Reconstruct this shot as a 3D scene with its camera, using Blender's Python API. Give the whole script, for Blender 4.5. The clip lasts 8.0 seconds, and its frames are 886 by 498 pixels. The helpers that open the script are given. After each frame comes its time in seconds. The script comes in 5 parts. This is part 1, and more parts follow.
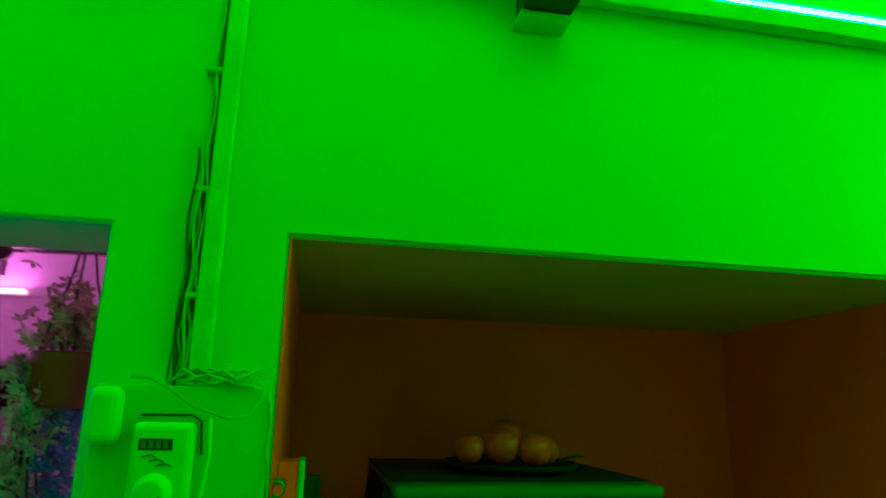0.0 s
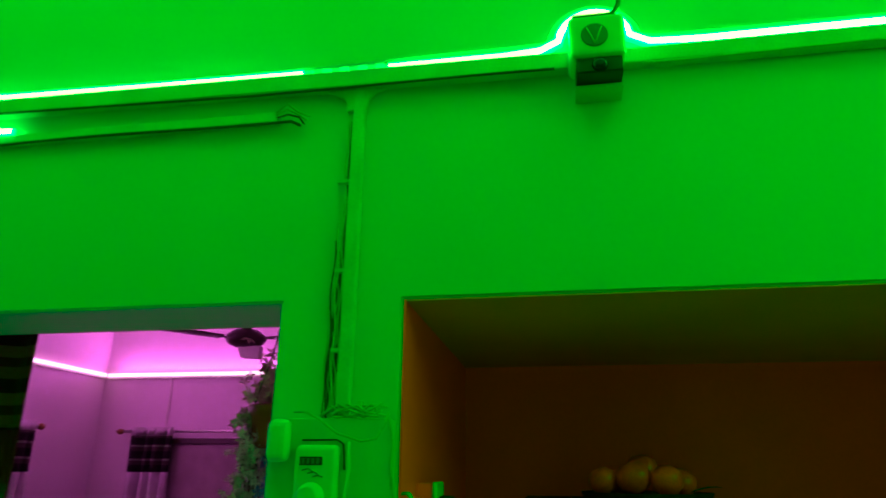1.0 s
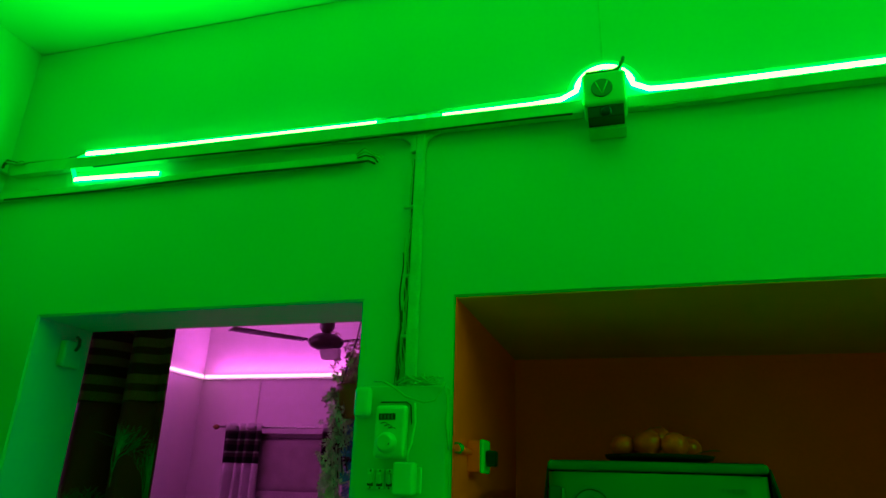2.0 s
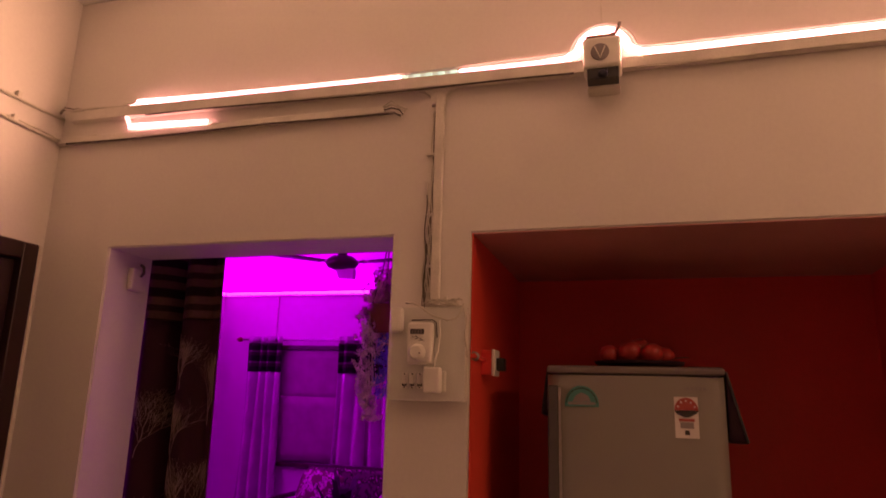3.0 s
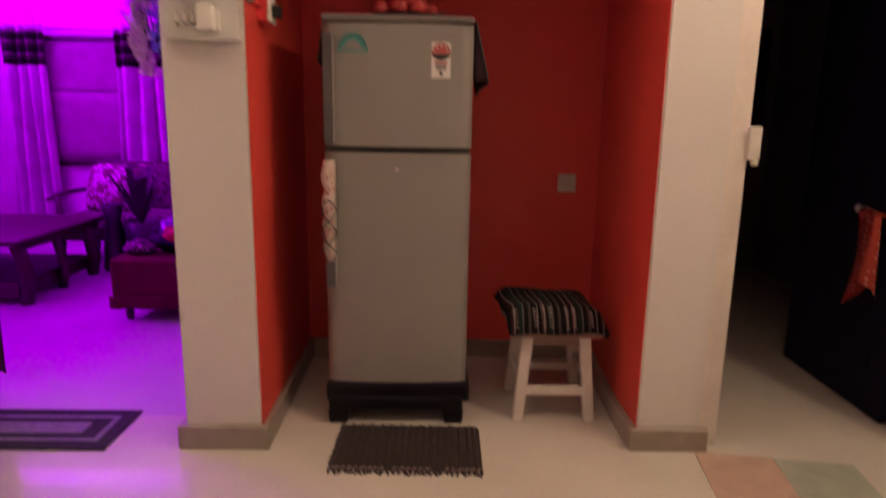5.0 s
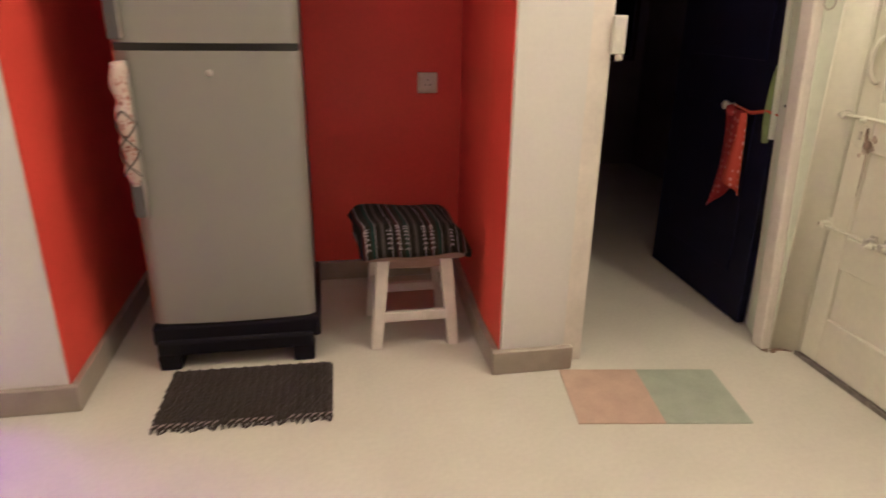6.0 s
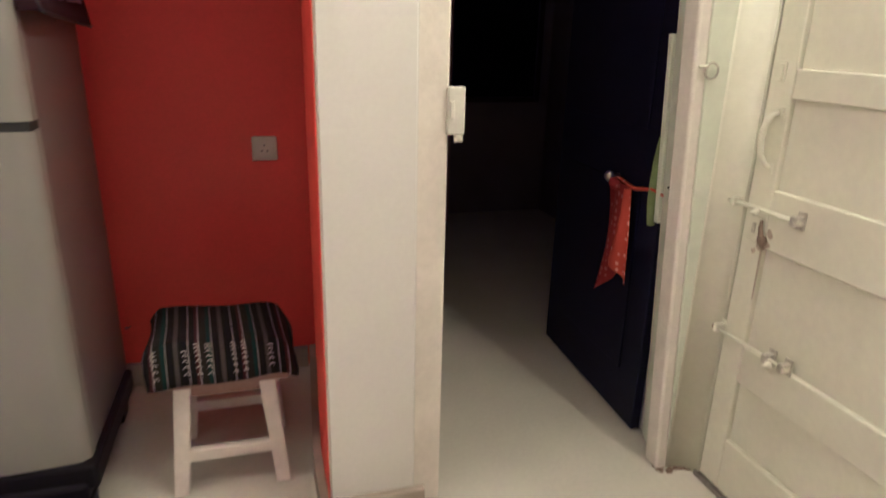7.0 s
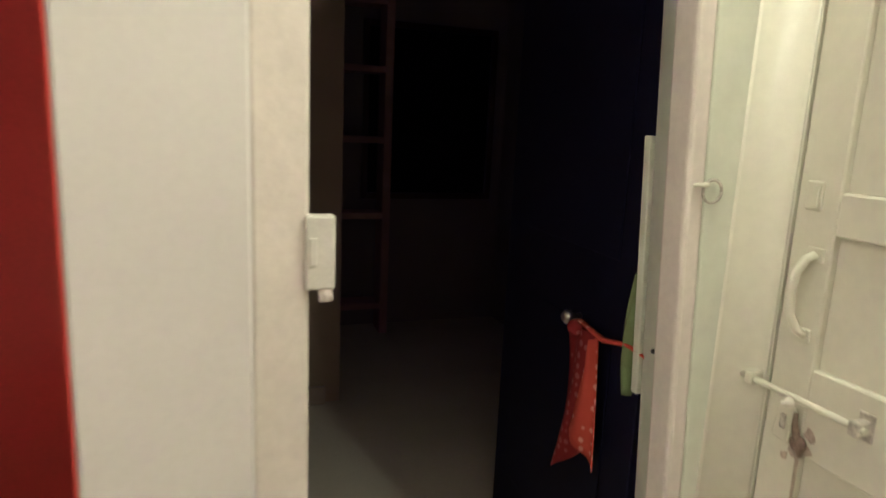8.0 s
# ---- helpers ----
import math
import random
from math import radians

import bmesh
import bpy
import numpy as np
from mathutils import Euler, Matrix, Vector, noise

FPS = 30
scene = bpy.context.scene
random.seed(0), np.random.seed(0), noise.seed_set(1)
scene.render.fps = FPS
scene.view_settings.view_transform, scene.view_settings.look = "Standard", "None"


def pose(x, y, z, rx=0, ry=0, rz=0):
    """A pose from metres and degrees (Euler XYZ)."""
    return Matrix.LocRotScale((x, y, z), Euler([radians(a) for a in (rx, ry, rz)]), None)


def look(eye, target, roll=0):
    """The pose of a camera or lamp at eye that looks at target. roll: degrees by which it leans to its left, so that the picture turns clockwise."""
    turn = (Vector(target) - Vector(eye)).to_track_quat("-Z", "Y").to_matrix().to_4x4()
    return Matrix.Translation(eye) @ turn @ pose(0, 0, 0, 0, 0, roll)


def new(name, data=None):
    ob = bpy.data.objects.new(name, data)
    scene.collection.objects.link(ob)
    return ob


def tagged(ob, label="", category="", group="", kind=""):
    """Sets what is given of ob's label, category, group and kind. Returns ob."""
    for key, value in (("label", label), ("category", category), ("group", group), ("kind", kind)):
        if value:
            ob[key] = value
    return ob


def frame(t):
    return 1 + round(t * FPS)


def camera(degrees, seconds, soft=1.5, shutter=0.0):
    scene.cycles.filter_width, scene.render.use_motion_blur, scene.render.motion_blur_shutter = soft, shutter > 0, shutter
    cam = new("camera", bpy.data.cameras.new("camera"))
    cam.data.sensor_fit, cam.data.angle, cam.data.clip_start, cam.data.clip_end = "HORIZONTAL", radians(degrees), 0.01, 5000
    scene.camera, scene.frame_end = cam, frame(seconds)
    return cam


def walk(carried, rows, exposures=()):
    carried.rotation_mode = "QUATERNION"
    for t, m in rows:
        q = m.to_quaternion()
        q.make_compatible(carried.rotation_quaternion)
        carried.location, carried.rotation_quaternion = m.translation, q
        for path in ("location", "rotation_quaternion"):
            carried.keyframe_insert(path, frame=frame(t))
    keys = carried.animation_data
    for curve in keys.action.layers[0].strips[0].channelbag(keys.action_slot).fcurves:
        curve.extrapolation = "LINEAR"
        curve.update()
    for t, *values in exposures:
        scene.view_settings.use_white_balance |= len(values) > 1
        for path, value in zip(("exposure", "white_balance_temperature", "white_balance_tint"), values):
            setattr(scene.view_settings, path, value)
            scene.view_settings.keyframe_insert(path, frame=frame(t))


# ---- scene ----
cam = camera(69.6, 8.0, 1.6, 0.4)
PATH = [
    (0, (0.124, 0.084, 1.776), (0.496, 1.992, 2.244), 1.4),
    (0.5, (0.308, -0.021, 1.703), (0.281, 1.875, 2.339), 0.3),
    (1, (0.383, -0.152, 1.694), (0.062, 1.71, 2.348), 0.5),
    (1.5, (0.461, -0.364, 1.633), (-0.009, 1.463, 2.297), 1.1),
    (1.7, (0.489, -0.427, 1.589), (-0.021, 1.374, 2.293), 1.4),
    (2.8, (0.554, -0.795, 1.53), (0.008, 1.064, 2.026), 1.3),
    (3, (0.554, -0.866, 1.528), (0.014, 1.011, 1.958), 1.5),
    (3.5, (0.516, -1.021, 1.503), (0.047, 0.893, 1.846), 1.6),
    (4, (0.469, -1.126, 1.442), (0.193, 0.843, 1.652), 1.3),
    (4.5, (0.531, -1.134, 1.376), (0.451, 0.864, 1.337), 0.8),
    (4.6, (0.564, -1.134, 1.363), (0.512, 0.863, 1.262), 0.8),
    (5, (0.699, -1.093, 1.25), (0.743, 0.865, 0.847), 1.0),
    (5.2, (0.721, -1.062, 1.22), (0.813, 0.865, 0.695), 0.8),
    (6.3, (1.064, -0.671, 1.269), (1.504, 1.15, 0.569), 1.1),
    (6.5, (1.176, -0.582, 1.306), (1.661, 1.23, 0.612), 1.2),
    (7, (1.381, -0.358, 1.357), (1.912, 1.463, 0.723), 1.5),
    (7.5, (1.542, -0.081, 1.394), (2.119, 1.775, 0.924), 1.9),
    (8, (1.715, 0.218, 1.383), (2.379, 2.097, 0.995), 2.6),
]
# exposure and white balance: the strip's green spell, then warm white, then the camera's cooler balance
EXPOSURES = [
    (0.0, 0.24, 4500, -275), (0.5, 0.06, 4500, -268), (1.0, -0.12, 4500, -252), (1.5, -0.26, 4500, -246), (2.2, -0.28, 4500, -246),
    (2.27, -0.34, 6950, 165), (3.0, -0.34, 6950, 165), (3.5, -0.08, 6100, 141), (4.0, 0.32, 5700, 132),
    (4.5, 0.70, 5550, 129), (5.2, 1.04, 5480, 122),
    (6.3, 1.80, 4760, 95), (7.0, 1.76, 4690, 94), (8.0, 1.56, 4660, 88),
]
walk(cam, [(t, look(eye, target, roll)) for t, eye, target, roll in PATH], EXPOSURES)

# ---------------------------------------------------------------- light
WEST, EAST, NORTH, SOUTH, TOP, THICK = -1.76, 2.705, 1.17, -3.6, 3.19, 0.25
LED = (0.85, 1.0, 0.22)
PINK = (0.56, 0.0, 0.67)

world = bpy.data.worlds.new("night")
world.use_nodes = True
world.node_tree.nodes["Background"].inputs["Color"].default_value = (0.2, 0.2, 0.3, 1)
world.node_tree.nodes["Background"].inputs["Strength"].default_value = 0.002
scene.world = world


def strip_lamp(name, at, aim, length, watts, colour, width=0.03):
    """A long thin area lamp: the light of one run of LED tape."""
    data = bpy.data.lights.new(name, "AREA")
    data.shape, data.size, data.size_y, data.energy, data.color = "RECTANGLE", length, width, watts, colour
    ob = new(name, data)
    ob.matrix_world = look(at, (at[0] + aim[0], at[1] + aim[1], at[2] + aim[2]))
    return ob


strip_lamp("led_light_north", (0.65, 1.112, 2.650), (0, -1, 0.2), 4.0, 32, LED)
# unseen east source, assumed from the fridge's shadow side; no tape built there
strip_lamp("assumed_light_east", (2.66, 0.0, 2.64), (-1, -0.15, -0.6), 2.0, 13, LED)
strip_lamp("led_light_short", (-1.2, 1.125, 2.545), (0, -1, 0), 0.36, 2.5, LED, 0.02)
strip_lamp("pink_light_far", (-2.682, 5.04, 2.474), (0, -0.5, 1), 1.55, 30, PINK)
strip_lamp("pink_light_side", (-3.551, 2.95, 2.474), (1, 0, 0), 2.6, 46, PINK)

# ---------------------------------------------------------------- materials


def material(name, colour, rough=0.6, metal=0.0, mottle=0.08, scale=6.0, bump=0.15, grain=180.0, shine=0.5, coat=0.0):
    """A procedural surface: base colour with broad stains and fine grain, and a fine relief."""
    m = bpy.data.materials.new(name)
    m.use_nodes = True
    n, l = m.node_tree.nodes, m.node_tree.links
    b = n["Principled BSDF"]
    b.inputs["Roughness"].default_value, b.inputs["Metallic"].default_value = rough, metal
    b.inputs["Coat Weight"].default_value = coat
    b.inputs["Specular IOR Level"].default_value = shine
    tex = n.new("ShaderNodeTexCoord")
    big, fine = n.new("ShaderNodeTexNoise"), n.new("ShaderNodeTexNoise")
    big.inputs["Scale"].default_value, big.inputs["Detail"].default_value = scale, 6
    fine.inputs["Scale"].default_value, fine.inputs["Detail"].default_value = grain, 3
    l.new(tex.outputs["Object"], big.inputs["Vector"]), l.new(tex.outputs["Object"], fine.inputs["Vector"])
    ramp = n.new("ShaderNodeMapRange")
    ramp.inputs["From Min"].default_value, ramp.inputs["From Max"].default_value = 0.3, 0.7
    ramp.inputs["To Min"].default_value, ramp.inputs["To Max"].default_value = 1 - mottle, 1 + mottle * 0.5
    l.new(big.outputs["Fac"], ramp.inputs["Value"])
    ramp2 = n.new("ShaderNodeMapRange")
    ramp2.inputs["From Min"].default_value, ramp2.inputs["From Max"].default_value = 0.3, 0.7
    ramp2.inputs["To Min"].default_value, ramp2.inputs["To Max"].default_value = 1 - mottle * 0.5, 1 + mottle * 0.3
    l.new(fine.outputs["Fac"], ramp2.inputs["Value"])
    both = n.new("ShaderNodeMath")
    both.operation = "MULTIPLY"
    l.new(ramp.outputs["Result"], both.inputs[0]), l.new(ramp2.outputs["Result"], both.inputs[1])
    mix = n.new("ShaderNodeVectorMath")
    mix.operation = "SCALE"
    mix.inputs[0].default_value = colour
    l.new(both.outputs[0], mix.inputs["Scale"])
    l.new(mix.outputs["Vector"], b.inputs["Base Color"])
    rr = n.new("ShaderNodeMapRange")
    rr.inputs["To Min"].default_value, rr.inputs["To Max"].default_value = max(0.02, rough * 0.85), min(1, rough * 1.15)
    l.new(big.outputs["Fac"], rr.inputs["Value"]), l.new(rr.outputs["Result"], b.inputs["Roughness"])
    if bump:
        bp = n.new("ShaderNodeBump")
        bp.inputs["Strength"].default_value, bp.inputs["Distance"].default_value = bump, 0.004
        l.new(fine.outputs["Fac"], bp.inputs["Height"]), l.new(bp.outputs["Normal"], b.inputs["Normal"])
    return m


def glow(name, colour, strength):
    m = bpy.data.materials.new(name)
    m.use_nodes = True
    b = m.node_tree.nodes["Principled BSDF"]
    b.inputs["Base Color"].default_value = (0.8, 0.8, 0.8, 1)
    b.inputs["Emission Color"].default_value, b.inputs["Emission Strength"].default_value = (*colour, 1), strength
    return m


def striped(name, stops, period, axis=0, rough=0.9):
    """Woven stripes across one axis: stops are (place, colour) within one period."""
    m = material(name, (0.1, 0.1, 0.1), rough, bump=0.5, grain=420, shine=0.1)
    n, l = m.node_tree.nodes, m.node_tree.links
    tex, sep, div, fr, ramp = n.new("ShaderNodeTexCoord"), n.new("ShaderNodeSeparateXYZ"), n.new("ShaderNodeMath"), n.new("ShaderNodeMath"), n.new("ShaderNodeValToRGB")
    div.operation, fr.operation = "DIVIDE", "FRACT"
    div.inputs[1].default_value = period
    l.new(tex.outputs["Object"], sep.inputs[0]), l.new(sep.outputs[axis], div.inputs[0]), l.new(div.outputs[0], fr.inputs[0]), l.new(fr.outputs[0], ramp.inputs["Fac"])
    ramp.color_ramp.interpolation = "CONSTANT"
    while len(ramp.color_ramp.elements) < len(stops):
        ramp.color_ramp.elements.new(0.5)
    for e, (p, c) in zip(ramp.color_ramp.elements, stops):
        e.position, e.color = p, (*c, 1)
    weave, mul = n.new("ShaderNodeTexNoise"), n.new("ShaderNodeMix")
    weave.inputs["Scale"].default_value = 160
    mul.data_type, mul.blend_type = "RGBA", "MULTIPLY"
    mul.inputs["Factor"].default_value = 0.6
    l.new(tex.outputs["Object"], weave.inputs["Vector"])
    l.new(ramp.outputs["Color"], mul.inputs["A"]), l.new(weave.outputs["Fac"], mul.inputs["B"])
    l.new(mul.outputs["Result"], n["Principled BSDF"].inputs["Base Color"])
    return m


def blotched(name, colours, scale, rough=0.85):
    """Printed cloth: blotches of several colours."""
    m = material(name, (0.3, 0.3, 0.3), rough, bump=0.3, grain=300, shine=0.15)
    n, l = m.node_tree.nodes, m.node_tree.links
    tex, vor, ramp = n.new("ShaderNodeTexCoord"), n.new("ShaderNodeTexVoronoi"), n.new("ShaderNodeValToRGB")
    vor.inputs["Scale"].default_value = scale
    noi, add = n.new("ShaderNodeTexNoise"), n.new("ShaderNodeVectorMath")
    noi.inputs["Scale"].default_value = scale * 0.8
    add.operation = "MULTIPLY_ADD"
    add.inputs[1].default_value = (0.2, 0.2, 0.2)
    l.new(tex.outputs["Object"], noi.inputs["Vector"]), l.new(noi.outputs["Color"], add.inputs[0]), l.new(tex.outputs["Object"], add.inputs[2])
    l.new(add.outputs[0], vor.inputs["Vector"]), l.new(vor.outputs["Distance"], ramp.inputs["Fac"])
    while len(ramp.color_ramp.elements) < len(colours):
        ramp.color_ramp.elements.new(0.5)
    for k, (e, c) in enumerate(zip(ramp.color_ramp.elements, colours)):
        e.position, e.color = 0.12 + 0.55 * k / len(colours), (*c, 1)
    l.new(ramp.outputs["Color"], n["Principled BSDF"].inputs["Base Color"])
    return m


def dotted(name, ground, dot, scale):
    """Cloth printed with rows of small dots."""
    m = material(name, ground, 0.85, bump=0.3, grain=300, shine=0.15)
    n, l = m.node_tree.nodes, m.node_tree.links
    tex, vor, ramp = n.new("ShaderNodeTexCoord"), n.new("ShaderNodeTexVoronoi"), n.new("ShaderNodeValToRGB")
    vor.inputs["Scale"].default_value, vor.inputs["Randomness"].default_value = scale, 0.35
    l.new(tex.outputs["Object"], vor.inputs["Vector"]), l.new(vor.outputs["Distance"], ramp.inputs["Fac"])
    for e, (p, c) in zip(ramp.color_ramp.elements, ((0.24, dot), (0.34, ground))):
        e.position, e.color = p, (*c, 1)
    l.new(ramp.outputs["Color"], n["Principled BSDF"].inputs["Base Color"])
    return m


cream = material("cream wall paint", (0.74, 0.70, 0.66), 0.55, mottle=0.045, scale=1.6, bump=0.018, grain=70)
red_paint = material("red wall paint", (0.87, 0.088, 0.008), 0.45, mottle=0.07, scale=1.8, bump=0.1, grain=90)
# tint between cream and red paint, with the niche's red bounce light mixed in
niche_plaster = material("red tinted cream plaster", (0.60, 0.27, 0.23), 0.7, mottle=0.12, scale=2.5, bump=0.08)
ceiling_paint = material("white ceiling paint", (0.78, 0.77, 0.74), 0.7, mottle=0.05, scale=1.5)
floor_stone = material("cream polished floor", (0.60, 0.55, 0.47), 0.08, mottle=0.07, scale=2.5, bump=0.0, grain=60, shine=0.12)
skirting_tile = material("brown grey skirting tile", (0.36, 0.29, 0.23), 0.35, mottle=0.12, scale=14, bump=0.04)
door_cream = material("cream gloss enamel", (0.78, 0.75, 0.60), 0.33, mottle=0.06, scale=5, bump=0.05, grain=45)
frame_green = material("pale green old enamel", (0.74, 0.76, 0.62), 0.4, mottle=0.07, scale=7, bump=0.06, grain=40)
frame_pink = material("pinkish plaster edge", (0.79, 0.71, 0.63), 0.5, mottle=0.08, scale=9, bump=0.2, grain=60)
dark_wood = material("dark brown wood", (0.040, 0.013, 0.012), 0.4, mottle=0.3, scale=9, bump=0.1)
navy = material("navy blue door paint", (0.0085, 0.008, 0.030), 0.5, shine=0.12, mottle=0.2, scale=4)
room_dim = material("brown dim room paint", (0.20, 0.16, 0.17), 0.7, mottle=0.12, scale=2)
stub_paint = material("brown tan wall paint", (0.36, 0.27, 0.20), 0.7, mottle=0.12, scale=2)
# brown picked to soak up bounced light, the wall's own paint is unknown
south_absorber = material("bounce damping brown", (0.26, 0.19, 0.14), 0.6, mottle=0.06, scale=1.6, bump=0.05, grain=70)
white_plastic = material("white plastic", (0.78, 0.76, 0.70), 0.35, mottle=0.05, scale=20, bump=0.03)
yellow_plastic = material("aged white plastic", (0.70, 0.66, 0.58), 0.4, mottle=0.1, scale=16, bump=0.05)
board_face = material("grey white laminate", (0.66, 0.66, 0.62), 0.35, mottle=0.06, scale=10, bump=0.03)
dark_plastic = material("black plastic", (0.02, 0.02, 0.022), 0.3, mottle=0.1, bump=0.03)
casing_mat = material("painted cable casing", (0.72, 0.68, 0.62), 0.5, mottle=0.14, scale=12, bump=0.1)
wire_white = material("dusty white wire", (0.62, 0.58, 0.50), 0.5, mottle=0.15, scale=30, bump=0)
wire_dark = material("dark wire", (0.11, 0.09, 0.075), 0.5, bump=0)
dirt_brown = material("brown crumbling mortar", (0.27, 0.17, 0.11), 0.9, mottle=0.4, scale=60, bump=0.4)
groove_dark = material("rough dark grey", (0.24, 0.20, 0.17), 0.9, mottle=0.3, scale=30, bump=0.6, grain=70)
steel = material("dull steel", (0.55, 0.53, 0.50), 0.35, 0.9, mottle=0.15, scale=30, bump=0.03)
rust = material("rusty stained steel", (0.36, 0.26, 0.18), 0.7, 0.4, mottle=0.35, scale=40, bump=0.2)
worn_steel = material("worn painted steel", (0.62, 0.57, 0.48), 0.5, 0.2, mottle=0.35, scale=60, bump=0.2)
handle_grey = material("dark grey handle plastic", (0.09, 0.085, 0.09), 0.4, mottle=0.05, bump=0.03)
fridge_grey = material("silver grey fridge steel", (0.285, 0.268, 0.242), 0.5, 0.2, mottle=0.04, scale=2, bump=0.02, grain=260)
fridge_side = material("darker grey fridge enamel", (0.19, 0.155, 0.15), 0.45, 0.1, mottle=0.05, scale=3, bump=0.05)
gasket = material("dark seam", (0.03, 0.03, 0.03), 0.6, bump=0)
black_stand = material("black plastic stand", (0.012, 0.010, 0.016), 0.4, shine=0.12, bump=0.05)
teal = material("teal sticker", (0.015, 0.28, 0.27), 0.4, bump=0)
paper_white = material("white sticker paper", (0.72, 0.68, 0.66), 0.5, bump=0)
sticker_red = material("red sticker print", (0.50, 0.09, 0.06), 0.5, bump=0)
print_dark = material("dark print", (0.04, 0.04, 0.04), 0.5, bump=0)
print_grey = material("grey print", (0.26, 0.23, 0.24), 0.5, bump=0)
stool_white = material("white painted wood", (0.74, 0.66, 0.60), 0.45, mottle=0.1, scale=14, bump=0.15, grain=60)
seat_wood = material("brown wood seat", (0.30, 0.17, 0.12), 0.5, mottle=0.2, scale=14)
cushion_cloth = striped("striped woven cloth", [(0, (0.014, 0.012, 0.018)), (0.2, (0.42, 0.36, 0.32)), (0.225, (0.014, 0.012, 0.016)), (0.36, (0.09, 0.022, 0.03)), (0.43, (0.50, 0.43, 0.38)), (0.455, (0.03, 0.024, 0.024)), (0.62, (0.010, 0.045, 0.042)), (0.72, (0.34, 0.27, 0.22)), (0.745, (0.016, 0.012, 0.018)), (0.9, (0.10, 0.08, 0.07))], 0.125)
rag = striped("brown rag weave", [(0, (0.085, 0.065, 0.060)), (0.5, (0.100, 0.077, 0.070)), (0.75, (0.078, 0.060, 0.056))], 0.028)
mat_pink = material("salmon floor mat", (0.54, 0.36, 0.26), 0.5, mottle=0.12, scale=12, bump=0.08)
mat_green = material("sage floor mat", (0.35, 0.38, 0.30), 0.5, mottle=0.12, scale=12, bump=0.08)
scarf_cloth = blotched("pink white scarf", [(0.20, 0.06, 0.05), (0.55, 0.30, 0.24), (0.62, 0.50, 0.42)], 28)
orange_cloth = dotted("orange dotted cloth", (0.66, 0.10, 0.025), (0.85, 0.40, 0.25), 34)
# copy of the orange cloth with its shade put into a darker red
cloth_in_shade = dotted("orange dotted cloth in shade", (0.30, 0.03, 0.02), (0.42, 0.12, 0.08), 34)
rack_wood = material("pinkish brown painted wood", (0.40, 0.22, 0.20), 0.6, mottle=0.15, scale=10)
rust_stain = material("brown rust stain", (0.58, 0.47, 0.34), 0.6, mottle=0.4, scale=30, bump=0.2)
green_cloth = material("lime green cloth", (0.22, 0.30, 0.09), 0.9, mottle=0.15, scale=30, bump=0.4)
fruit_red = material("orange red glossy fruit", (0.74, 0.085, 0.03), 0.35, mottle=0.25, scale=14, bump=0.05)
dark_cloth = material("dark maroon cloth", (0.05, 0.022, 0.03), 0.85, shine=0.12, mottle=0.25, scale=16, bump=0.4)
stitch = material("cream cushion stitching", (0.55, 0.47, 0.40), 0.8, bump=0.1)
pocket_print = blotched("mauve pocket print", [(0.05, 0.02, 0.05), (0.07, 0.03, 0.06), (0.24, 0.15, 0.20)], 16)
curtain_dark = material("dark brown curtain satin", (0.050, 0.012, 0.020), 0.6, shine=0.12, mottle=0.2, scale=5, bump=0.3, grain=320)
curtain_band = striped("brown banded curtain top", [(0, (0.03, 0.010, 0.012)), (0.3, (0.16, 0.075, 0.06)), (0.55, (0.05, 0.018, 0.018)), (0.75, (0.19, 0.09, 0.07))], 0.135, 2, 0.6)
thread = material("beige embroidery thread", (0.36, 0.26, 0.22), 0.6, bump=0.2)
# lilac is assumed: its tint takes green spill light out of the walls
inner_tint = material("lilac tinted inner room wall", (0.76, 0.42, 0.70), 0.6, mottle=0.05, scale=2)
inner_floor = material("pale inner room floor", (0.55, 0.52, 0.52), 0.2, mottle=0.08, scale=3, bump=0.02)
drape = material("pale drape", (0.62, 0.45, 0.58), 0.6, mottle=0.18, scale=6, bump=0.3, grain=260)
drape_dark = striped("chequered drape heading", [(0, (0.03, 0.02, 0.025)), (0.55, (0.10, 0.06, 0.07)), (0.85, (0.35, 0.28, 0.3))], 0.11, 2)
blind_cloth = material("mauve blind cloth", (0.34, 0.22, 0.28), 0.8, shine=0.12, mottle=0.15, scale=8, bump=0.3)
floral = blotched("floral upholstery", [(0.60, 0.48, 0.50), (0.10, 0.03, 0.05), (0.02, 0.012, 0.02), (0.16, 0.10, 0.12)], 15)
maroon_cover = material("maroon divan cover", (0.10, 0.012, 0.02), 0.8, shine=0.12, mottle=0.2, scale=10, bump=0.4)
pillow_cloth = blotched("pale pillow print", [(0.07, 0.02, 0.05), (0.66, 0.52, 0.56), (0.78, 0.66, 0.70), (0.18, 0.07, 0.10)], 17)
foil = material("dark glossy wrapping", (0.03, 0.03, 0.06), 0.15, 0.5, mottle=0.4, scale=18, bump=0.6, grain=50)
foil_red = material("red glossy wrapping", (0.45, 0.04, 0.03), 0.25, 0.1, mottle=0.3, scale=18, bump=0.3, grain=50)
leaf_dark = material("dark leaf", (0.03, 0.05, 0.025), 0.6, bump=0.1)
pot_brown = material("red brown pot", (0.22, 0.04, 0.03), 0.5, bump=0.1)
petal_pink = material("pink artificial petals", (0.70, 0.36, 0.46), 0.7, mottle=0.25, scale=40, bump=0.1)
petal_blue = material("blue artificial petals", (0.20, 0.22, 0.70), 0.7, mottle=0.25, scale=40, bump=0.1)
petal_white = material("pale artificial petals", (0.74, 0.52, 0.60), 0.7, mottle=0.2, scale=40, bump=0.1)
